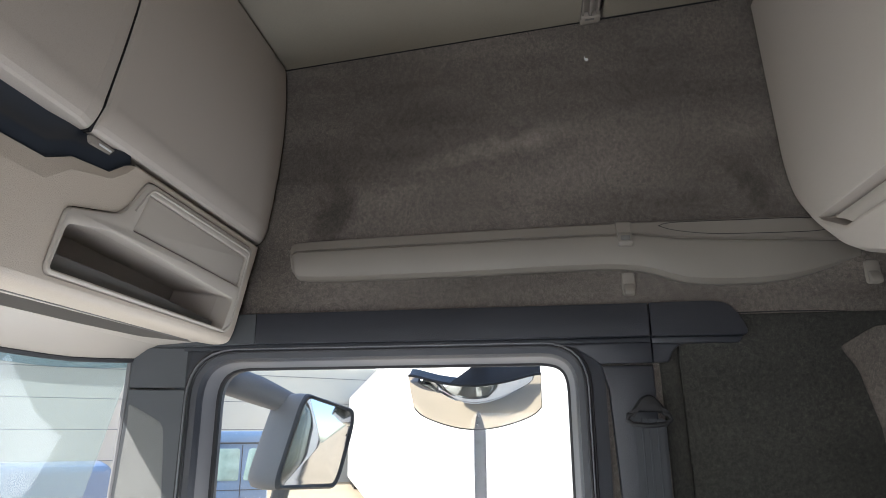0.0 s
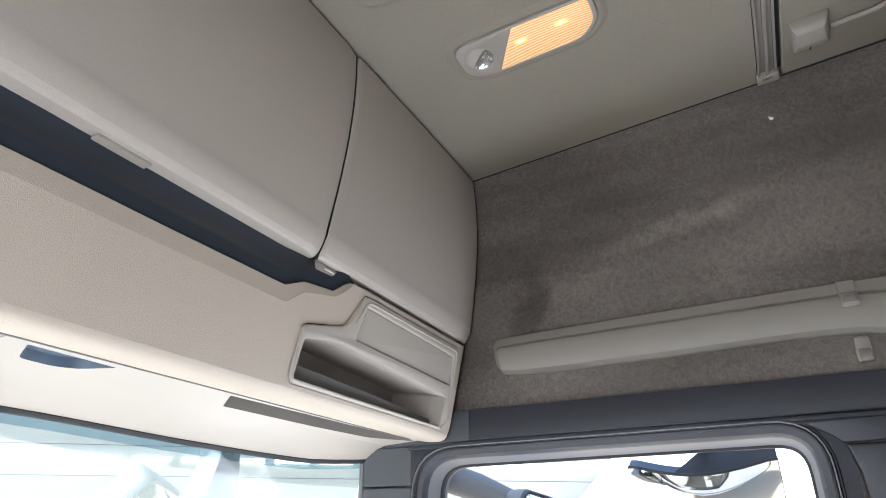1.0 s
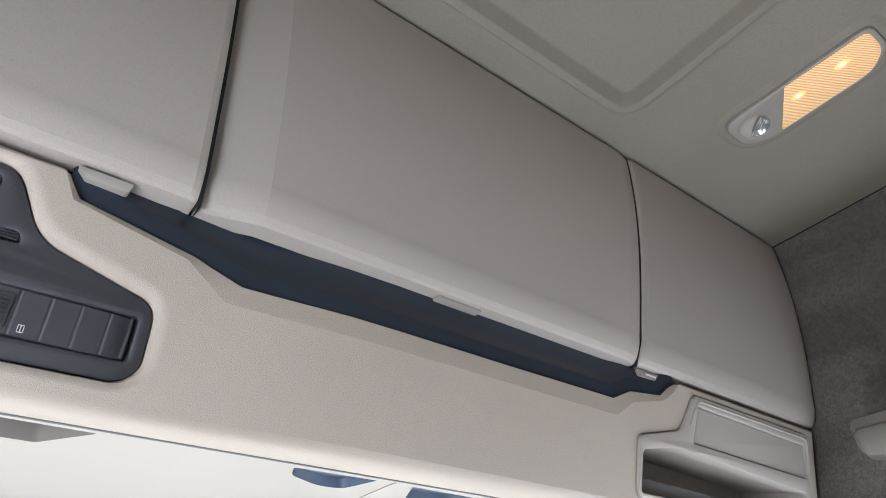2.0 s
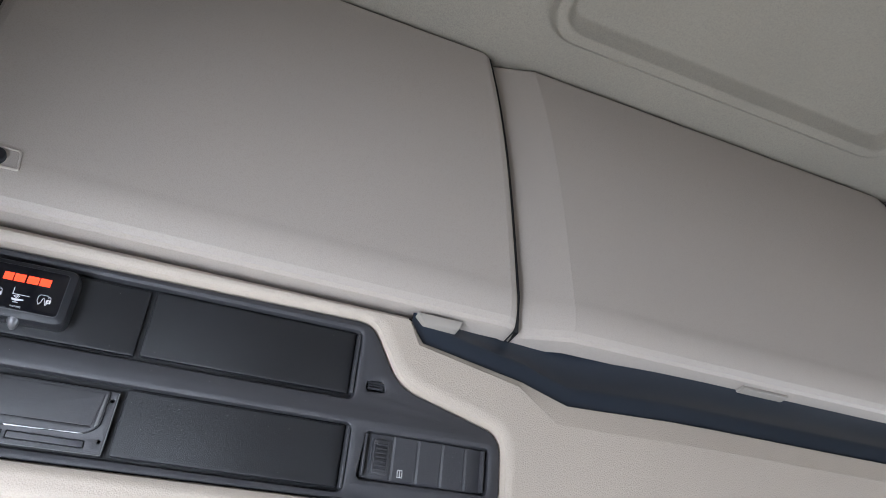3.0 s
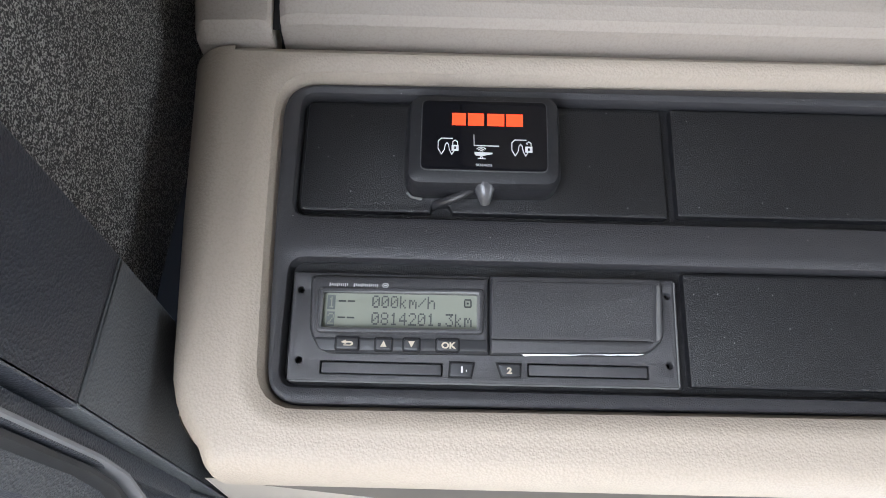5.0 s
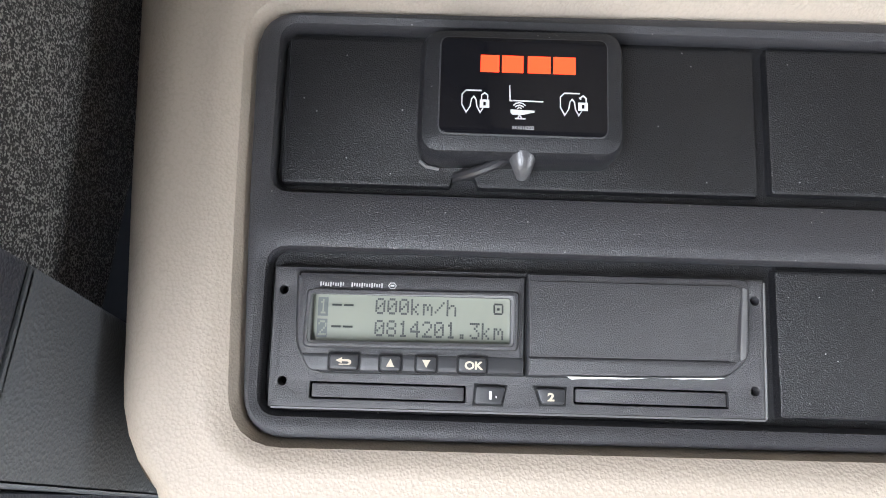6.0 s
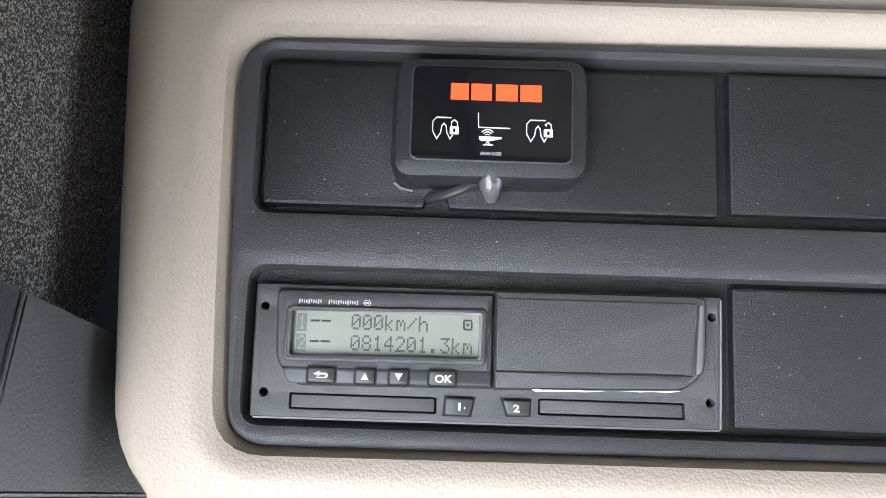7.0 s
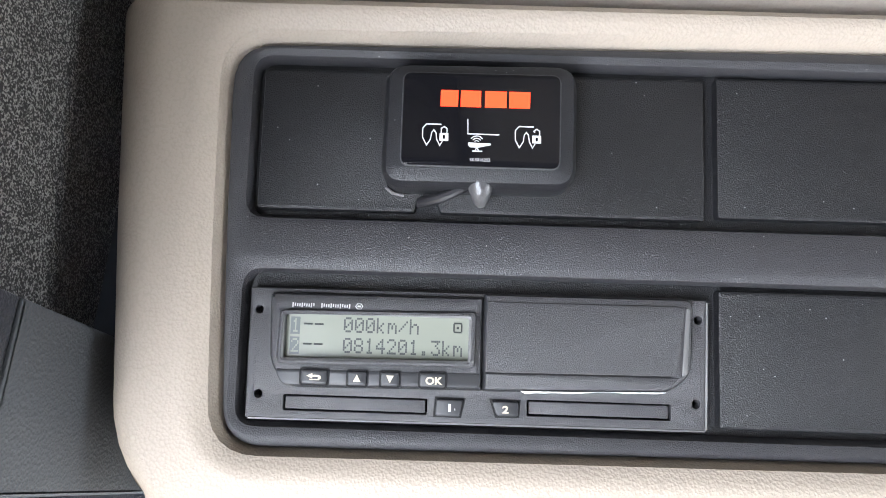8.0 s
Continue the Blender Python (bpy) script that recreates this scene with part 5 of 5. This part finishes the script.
    bm = bmesh.new()
    slab(bm, f, rounded([(0.017, 1.238), (0.012, 1.246), (-0.008, 1.274), (-0.022, 1.280), (-0.034, 1.274), (-0.054, 1.248), (-0.056, 1.240), (-0.040, 1.248), (0.0, 1.248)], 0.006, 3), 0.012, 0.036, 0.008, back=True)
    part("anchor_cover", bm, RUBBER, belt)
    part("guide_loop", tube(bmesh.new(), [f(y, z, 0.032) for y, z in ((0.005, 1.247), (0.017, 1.243), (0.019, 1.234), (0.010, 1.227), (-0.018, 1.224), (-0.048, 1.227), (-0.058, 1.234), (-0.055, 1.243), (-0.043, 1.247))], 0.0045, 8), RUBBER, belt)
    bm = bmesh.new()
    weave = [(0.005, 0), (-0.005, 0), (-0.0055, 0.0015), (-0.0075, 0.0015), (-0.008, 0), (-0.0175, 0), (-0.018, 0.0015), (-0.020, 0.0015), (-0.0205, 0), (-0.031, 0), (-0.0315, 0.0015), (-0.0335, 0.0015), (-0.034, 0), (-0.043, 0)]
    loft(bm, [[f(y + 0.01 * (1.23 - z) * (1 if y > -0.02 else -0.2), z, w + dw) for z, w in ((1.236, 0.030), (1.10, 0.034), (0.80, 0.036))] for y, dw in weave])
    part("webbing", bm, WEBBING, belt)
    bm = bmesh.new()
    loft(bm, [[f(y, z, w) for z, w in ((1.234, 0.024), (1.10, 0.018), (0.80, 0.016))] for y in (-0.030, -0.050)])
    part("webbing_return", bm, WEBBING, belt)
    # door window: nested seals, grey reveal and the pane
    win = tagged(new("window_1" if s > 0 else "window_2"), "door window with black seal and grey reveal", "window", kind="structure")
    wc = ccw(WIN)
    for g0, g1, w, mt, nm in (((0.010), (0.004), 0.012, RUBBER, "outer_seal"), (0.004, 0.0005, 0.016, SEAL_GREY, "bright_seal"), (0.0005, -0.005, 0.012, RUBBER, "inner_seal")):
        bm = bmesh.new()
        loft(bm, [[f(u, v, q) for u, v in grown(wc, g)] for g, q in ((g0, -0.01), (g0, w * 0.6), (g0 * 0.7 + g1 * 0.3, w), (g0 * 0.3 + g1 * 0.7, w), (g1, w * 0.6), (g1, -0.01))], closed=True)
        part(nm, bm, mt, win)
    bm = bmesh.new()
    loft(bm, [[f(u, v, q) for u, v in grown(wc, g)] for g, q in ((-0.004, 0.006), (-0.016, 0.003), (-0.020, -0.006), (-0.0215, -0.018))], closed=True)
    part("door_frame", bm, SLATE, win)
    bm = bmesh.new()
    loft(bm, [[f(u, v, q) for u, v in grown(wc, g)] for g, q in ((-0.0205, -0.012), (-0.024, -0.030), (-0.029, -0.062), (-0.031, -0.066), (-0.0315, -0.09))], closed=True)
    part("reveal", bm, SEAL_GREY, win, "grey window reveal")
    bm = bmesh.new()
    loft(bm, [[f(u, v, q) for u, v in grown(wc, g)] for g, q in ((0.034, -0.005), (0.034, 0.006), (0.010, 0.009))], closed=True)
    part("frame_flange", bm, SLATE, win)
    bm = bmesh.new()
    loft(bm, [[f(u, v, q) for u, v in grown(wc, g)] for g, q in ((-0.0285, -0.070), (-0.0285, -0.060), (-0.0335, -0.062), (-0.0335, -0.074))], closed=True)
    part("glass_edge", bm, RUBBER, win, "black glass edge")
    bm = bmesh.new()
    g = grown(wc, -0.030)
    vs = ring(bm, f, g, -0.075)
    cap(bm, [vs], [g])
    pane = part("pane", bm, PANE, win)
    pane.visible_shadow = False
    # windscreen pillar, between door and windscreen
    ap = thing("windscreen_pillar", (xw, 0.95, 1.2), "dark grey windscreen pillar trim with a felt lower part", "pillar", "windscreen pillars")
    for nm, z0, z1, mt in (("upper_trim", 1.3035, 1.385, PILLAR), ("lower_trim", 0.45, 1.300, PILLAR)):
        sec = [(0.886, 0.006), (0.892, 0.012), (0.915, 0.016), (0.985, 0.030), (0.998, 0.034), (1.004, 0.031), (1.006, 0.010), (1.02, -0.05), (0.90, -0.05)]
        rows = []
        for z in (z0, z0 + 0.002, z1 - 0.002, z1):
            e = 0.002 if z in (z0, z1) else 0
            lean = 0.05 * max(0, (1.30 - z)) ** 1.2
            rows.append([f(y + lean * (1 if y > 0.95 else 0.15), z, w - e) for y, w in sec])
        bm = bmesh.new()
        loft(bm, rows, closed=True, ends=True)
        part(nm, bm, mt, ap)
    rows = []
    for z, y0 in ((1.270, 0.992), (1.258, 0.970), (1.246, 0.948), (1.236, 0.932), (1.222, 0.924), (1.17, 0.919), (1.10, 0.914), (0.80, 0.908), (0.46, 0.906)):
        lean = 0.05 * max(0, (1.30 - z)) ** 1.2
        row = []
        for k in range(5):
            y = y0 + (0.996 - y0) * k / 4
            w = 0.016 + (y - 0.915) * 0.2
            row.append(f(y + lean * min(1, max(0.15, (y - 0.90) / 0.07)), z, w + (0.0015 if 0 < k < 4 else 0.0004)))
        rows.append(row)
    part("felt_patch", loft(bmesh.new(), rows), FELT_PALE, ap, "pale grey felt facing")


both(side_things)

# ---- windscreen with its seal and tinted band ----
screen_w = tagged(new("windscreen"), "curved windscreen with a blue-tinted upper band", "windscreen", kind="structure")


def glass_row(drop):
    row = []
    for i in range(-18, 19):
        d = abs(i) / 18 * 0.93
        y, z = edge_at(d)
        row.append(Vector((XM + math.copysign(d, i), y + 0.03 + 0.22 * drop, z + 0.004 - 0.82 * drop)))
    return row


bm = bmesh.new()
loft(bm, [glass_row(k / 8) for k in range(9)])
p = part("pane", bm, HAZY_PANE, screen_w)
p.visible_shadow = False
bm = bmesh.new()
loft(bm, [[q + Vector((0, -0.003, 0)) for q in glass_row(k)] for k in (-0.02, 0.01, 0.027)])
p = part("tint_band", bm, TINT, screen_w, "blue-tinted upper band")
p.visible_shadow = False
on_glass = lambda x, z, w: Vector((x, 1.180 + 0.22 * (1.38 - z) / 0.82 - w, z))
# dark print drawn in pale blue glass, with the veiling glare in its colour
bm = bmesh.new()
loft(bm, [[on_glass(XM + d * k, z, 0.006) for k in (-1, -0.5, 0, 0.5, 1)] for z, d in ((1.384, 0.101), (1.362, 0.100), (1.350, 0.095), (1.343, 0.088), (1.336, 0.068), (1.320, 0.060), (1.298, 0.056), (1.20, 0.052))])
p = part("sensor_patch", bm, TINT, screen_w, "printed patch at the glass's centre, tinted blue in place of glare")
p.visible_shadow = False
slabs("rain_sensor", on_glass, rounded([(0.036, 1.30), (0.070, 1.30), (0.068, 1.342), (0.040, 1.340)], [0.008, 0.008, 0.014, 0.014], 5), 0.006, 0.022, SEAL_GREY, screen_w, 0.005, label="small grey sensor on the glass")
bm = bmesh.new()
tube(bm, [q + Vector((0, -0.024, -0.006)) for q in glass_row(0.0)], 0.0065, 8)
part("top_seal", bm, RUBBER, screen_w)
bm = bmesh.new()
loft(bm, [[q + Vector((0, dy, dz)) for q in glass_row(0.0)] for dy, dz in ((-0.03, 0.02), (0.06, 0.02), (0.06, 0.10), (-0.03, 0.10))])
part("roof_lip", bm, BLACK, screen_w)
for s in (-1, 1):
    part("side_seal", tube(bmesh.new(), [(wall_r if s > 0 else wall_l)(1.006 + 0.05 * max(0, 1.30 - z) ** 1.2, z, 0.030) for z in (1.37, 1.30, 1.20, 1.10, 0.9, 0.6)], 0.006, 8), SEAL_GREY, screen_w)

# ---- rear upper locker ----
locker = thing("rear_locker", (XM, -0.5, 1.5), "beige plastic rear locker under the roof with a grip bar", "locker")
half = [(0.0, 1.452), (0.64, 1.458), (0.77, 1.500), (0.858, 1.572), (0.915, 1.640), (0.930, 1.70), (0.931, 2.10), (0.0, 2.10)]
LK = rounded(ccw([(XM + d, z) for d, z in half[:-1]] + [(XM - d, z) for d, z in half[1:-1][::-1]]), 0.03, 4)
face_k = lambda x, z, w: Vector((x, -0.334 + 0.038 * math.sin(min(1, max(0, (z - 1.47) / 0.62)) * math.pi / 2) + w, z))
GRIP = rounded([(XM - 0.72, 1.536), (0.882, 1.536), (0.968, 1.577), (XM - 0.72, 1.578)], 0.008, 4)
part("locker_body", slab(bmesh.new(), face_k, LK, -0.5, 0.0, 0.03, [GRIP], 0.004, back=True), LID, locker)
bm = bmesh.new()
slab(bm, face_k, rounded([(XM - 0.71, 1.5375), (0.874, 1.5375), (0.925, 1.566), (XM - 0.71, 1.566)], 0.004, 3), -0.03, -0.009, 0.004, back=True)
part("grip_bar", bm, LID, locker)
part("grip_back", slab(bmesh.new(), face_k, grown(ccw(GRIP), 0.004), -0.06, -0.035, 0.0), RAIL, locker)

speck = thing("wall_tear", wall_r(0.045, 1.995, 0), "tiny pale tear in the felt lining", "damage")
bm = bmesh.new()
slab(bm, wall_r, [(0.048, 2.002), (0.046, 1.997), (0.041, 1.996), (0.040, 1.992), (0.045, 1.990), (0.048, 1.994)], -0.001, 0.003, 0.001)
part("torn_flap", bm, PAPER, speck)

# ---- outside: mirrors, yard, neighbours ----
mir = thing("door_mirror", (1.45, 0.75, 1.2), "grey-shelled door mirror on its arm", "mirror")
fg = lambda u, z, w: Vector((1.255 + 0.130 * u - 0.6 * w, 0.714 - 0.097 * u - 0.8 * w, z))
RIM = ccw(rounded([(-0.330, 1.098), (0.70, 1.092), (1.02, 1.266), (0.084, 1.303)], [0.10, 0.10, 0.12, 0.10], 5))
GLASS = ccw(rounded([(-0.245, 1.108), (0.66, 1.105), (0.96, 1.258), (0.125, 1.290)], [0.07, 0.08, 0.10, 0.06], 5))


def shrunk(p, k, du=0.0):
    cu, cz = sum(q[0] for q in p) / len(p), sum(q[1] for q in p) / len(p)
    return [(cu + du + (u - cu) * k, cz + (z - cz) * k) for u, z in p]


bm = bmesh.new()
loft(bm, [[fg(u, z, w) for u, z in shrunk(RIM, k)] for k, w in ((0.90, 0.0), (0.93, 0.006), (0.97, 0.008), (1.0, 0.004), (1.02, -0.004))], closed=True)
part("mirror_rim", bm, SLATE, mir, "dark mirror rim")
bm = bmesh.new()
loft(bm, [[fg(u, z, w) for u, z in shrunk(RIM, k)] for k, w in ((1.02, -0.004), (1.04, -0.035), (1.04, -0.075), (1.01, -0.11), (0.92, -0.135), (0.66, -0.150), (0.1, -0.154))], closed=True, ends=True)
part("mirror_shell", bm, MIRROR_SHELL, mir, "grey moulded shell")
bm = bmesh.new()
loft(bm, [[fg(u, z, 0.003 + 0.006 * (1 - k * k)) for u, z in shrunk(GLASS, k)] for k in (1.03, 0.9, 0.75, 0.6, 0.45, 0.3, 0.15, 0.02)], closed=True, ends=True)
part("mirror_glass", bm, MIRROR, mir, "slightly domed mirror glass")
part("mirror_arm", tube(bmesh.new(), [(1.16, 1.05, 1.40), (1.24, 0.94, 1.352), (1.32, 0.84, 1.312), (1.33, 0.76, 1.280)], [0.036, 0.036, 0.034, 0.026], 12), MIRROR_SHELL, mir)
part("mirror_post", tube(bmesh.new(), [(1.33, 0.77, 1.10), (1.32, 0.80, 0.95), (1.20, 0.95, 0.75)], 0.02, 10), MIRROR_SHELL, mir)

kerb = thing("kerb_mirror", (1.45, 0.33, 1.30), "wide convex kerb mirror with a dark back above the door", "mirror")
rows, rim = [], []
for k in range(25):
    t = k / 24
    y = 0.490 - 0.322 * t
    bow = math.sin(t * math.pi)
    end = (abs(t - 0.5) * 2) ** 14
    hi, lo = 1.354 - 0.034 * bow - 0.004 * end, 1.262 - 0.041 * bow + 0.012 * end
    rows.append([Vector((1.43 - 0.05 * bow + 0.05 * ((j / 8 - 0.5) * 2) ** 2 * 0.4 - 1.1 * (hi - lo) * (j / 8 - 0.5), y, lo + (hi - lo) * j / 8)) for j in range(9)])
part("mirror_glass", loft(bmesh.new(), rows), MIRROR, kerb)
part("mirror_rim", tube(bmesh.new(), [r[-1] for r in rows], 0.0035, 8), RUBBER, kerb)
part("mirror_edge", tube(bmesh.new(), [rows[0][-1]] + [r[0] for r in rows] + [rows[-1][-1]], 0.0018, 6), RUBBER, kerb)
bm = bmesh.new()
loft(bm, [[r[-1], r[-1] + Vector((0.04, 0, 0.02)), r[4] + Vector((0.09, 0, 0.0)), r[0] + Vector((0.03, 0, 0))] for r in rows])
part("mirror_shell", bm, SLATE, kerb)
bm = bmesh.new()
hood_rows = []
for i, r in enumerate(rows[8:]):
    t = min(1.0, i / 7)
    peak = r[-1] + (Vector((1.455, r[-1].y, 1.41)) - r[-1]) * t
    hood_rows.append([r[-1] + Vector((0.004, 0, 0.003)), r[-1].lerp(peak, 0.5) + Vector((0.004 - 0.010 * t, 0, 0.003)), peak + Vector((0.004, 0, 0.003)), peak + Vector((0.05, 0, 0.003))])
loft(bm, hood_rows)
part("mirror_hood", bm, RUBBER, kerb, "dark moulded hood over the glass")
part("mirror_bracket", box(bmesh.new(), (1.47, 0.322, 1.05), (0.02, 0.030, 0.36), 0.004), MIRROR_SHELL, kerb)
for z in (0.98, 1.05, 1.12, 1.19):
    part("bolt", tube(bmesh.new(), [(1.458, 0.326, z), (1.452, 0.326, z)], 0.004, 8), RUBBER, kerb)
part("bracket_foot", tube(bmesh.new(), [(1.45, 0.33, 1.40), (1.2, 0.33, 1.50)], 0.02, 8), SLATE, kerb)

front_m = thing("front_mirror", (1.0, 1.40, 1.25), "grey front mirror hanging ahead of the windscreen", "mirror")
fm = lambda x, z, w: Vector((x, 1.38 - 0.75 * (z - 1.25) - 0.8 * w, z - 0.6 * w))
HEAD = ccw(rounded([(0.705, 1.250), (0.755, 1.322), (0.86, 1.292), (0.96, 1.255), (1.072, 1.232), (1.045, 1.10), (0.80, 1.08)], [0.015, 0.02, 0.05, 0.05, 0.012, 0.04, 0.05], 4))
bm = bmesh.new()
loft(bm, [[fm(x, z, w) for x, z in shrunk(HEAD, k)] for k, w in ((0.90, 0.002), (0.92, 0.007), (0.98, 0.006), (1.0, -0.004), (1.0, -0.035), (0.93, -0.07), (0.7, -0.09), (0.1, -0.095))], closed=True, ends=False)
part("mirror_shell", bm, MIRROR_SHELL, front_m, "grey moulded shell")
bm = bmesh.new()
loft(bm, [[fm(x, z, 0.003 + 0.012 * (1 - k * k)) for x, z in shrunk(HEAD, k * 0.905)] for k in (1.0, 0.85, 0.65, 0.45, 0.25, 0.03)], closed=True, ends=True)
part("mirror_glass", bm, MIRROR, front_m, "domed mirror glass")
front_f = lambda x, z, w: Vector((x, 1.40 - w, z))
slabs("mirror_arm", front_f, rounded([(0.985, 1.255), (1.060, 1.258), (1.082, 1.285), (1.072, 1.38), (1.072, 1.96), (0.998, 1.96), (0.998, 1.38), (0.965, 1.315)], [0.02, 0.01, 0.02, 0.02, 0.01, 0.01, 0.03, 0.02], 4), -0.05, 0.02, MIRROR_SHELL, front_m, 0.012)

GZ = -1.35
ground = tagged(new("ground"), "wide asphalt yard", "ground", kind="structure")
part("asphalt_sheet", box(bmesh.new(), (0, 0, GZ - 0.1), (1600, 1600, 0.2)), GROUND, ground)

hall = thing("warehouse", (30, 42, GZ), "pale clad warehouse with joints and a row of white lamps", "warehouse")
hx = Vector((0.656, -0.755, 0))
hn = Vector((-0.755, -0.656, 0))
hc = Vector((26, 24, GZ))
fh = lambda u, z, w: hc + hx * u + hn * w + Vector((0, 0, z))
part("wall", slab(bmesh.new(), fh, [(-60, 0), (60, 0), (60, 14), (-60, 14)], -8, 0, 0.0, back=True), CLADDING, hall)
part("roof", slab(bmesh.new(), fh, [(-61, 14.0), (61, 14.0), (61, 14.5), (-61, 14.5)], -9, 0.8, 0.0, back=True), CLADDING, hall)
for k in range(1, 10):
    part("cladding_joint", slab(bmesh.new(), fh, [(-60, 1.4 * k), (60, 1.4 * k), (60, 1.4 * k + 0.035), (-60, 1.4 * k + 0.035)], -0.02, 0.02, 0.0), SEAL_GREY, hall)
for k in range(-12, 13):
    part("wall_lamp", slab(bmesh.new(), fh, rect(k * 2.2 - 0.85, 6.3, k * 2.2 + 0.85, 6.5), 0.02, 0.2, 0.02), FLUOR, hall)

trailer = thing("box_trailer", (16, 3.5, GZ), "tall plain white box trailer parked beside the truck", "trailer")
td = Vector((22.8, 7.6, 0)).normalized()
tn = Vector((td.y, -td.x, 0))
t0 = Vector((5.2, -0.05, 0))
ft = lambda u, z, w: t0 + td * u + tn * -w + Vector((0, 0, z))
part("box_body", slab(bmesh.new(), ft, [(0, GZ + 0.32), (34, GZ + 0.32), (34, 3.22), (0, 3.22)], -2.5, 0.0, 0.03, back=True), TRAILER, trailer)
for k in (3, 4.4, 29, 30.4, 31.8):
    bm = bmesh.new()
    c = ft(k, GZ + 0.5, -0.2)
    tube(bm, [c + tn * -0.1, c + tn * 0.25], 0.5, 20)
    part("wheel", bm, TYRE, trailer)


def blue_cab(at, yaw, L, W, H, label, van):
    v = thing("van" if van else "truck_cab", at, label, "van" if van else "truck")
    m = Matrix.Translation(at) @ Matrix.Rotation(yaw, 4, "Z")
    fv = lambda x, z, w: m @ Vector((x, W / 2 + w, z))
    prof_ = rounded([(0, 0.45), (L, 0.45), (L, H * 0.45), (L - (0.9 if van else 0.1), H * 0.55), (L - (1.7 if van else 0.35), H - 0.1), (L - (2.1 if van else 0.6), H), (0.1, H), (0, H - 0.15)], 0.15, 4)
    part("body", slab(bmesh.new(), fv, prof_, -W, 0.0, 0.12, back=True), BLUE_PAINT, v)
    for a, b in (((L - 2.1, L - 1.35), (L - 3.3, L - 2.25)) if van else ((0.68, 1.55), (0.27, 0.58))):
        part("side_window", slab(bmesh.new(), fv, rounded([(a, H * 0.58), (b, H * 0.58), (b - 0.1, H - 0.40), (a, H - 0.40)], 0.06, 3), -0.02, 0.012, 0.01), DARK_GLASS, v)
        part("side_window", slab(bmesh.new(), fv, rounded([(a, H * 0.58), (b, H * 0.58), (b - 0.1, H - 0.40), (a, H - 0.40)], 0.06, 3), -W - 0.012, -W + 0.02, 0.01, back=True), DARK_GLASS, v)
    if not van:
        part("gutter", slab(bmesh.new(), fv, [(0.06, H - 0.30), (L - 0.4, H - 0.30), (L - 0.4, H - 0.26), (0.06, H - 0.26)], -0.02, 0.03, 0.01), SLATE, v)
        part("door_line", slab(bmesh.new(), fv, [(0.62, 0.7), (0.64, 0.7), (0.64, H - 0.32), (0.62, H - 0.32)], -0.02, 0.006, 0.0), SLATE, v)
        part("door_line", slab(bmesh.new(), fv, [(0.10, H * 0.50), (L - 0.15, H * 0.50), (L - 0.15, H * 0.507), (0.10, H * 0.507)], -0.02, 0.006, 0.0), SLATE, v)
    for x in (0.9, L - 0.9):
        for w in (0.03, -W + 0.22):
            part("wheel", tube(bmesh.new(), [fv(x, 0.4, w), fv(x, 0.4, w - 0.25)], 0.4, 18), TYRE, v)
    return v


blue_cab((12.4, 8.5, GZ), radians(127), 5.2, 2.0, 2.05, "blue panel van parked in the yard", True)
blue_cab((16.4, 6.9, GZ), radians(115), 2.7, 2.3, 2.65, "blue truck cab parked by the warehouse", False)
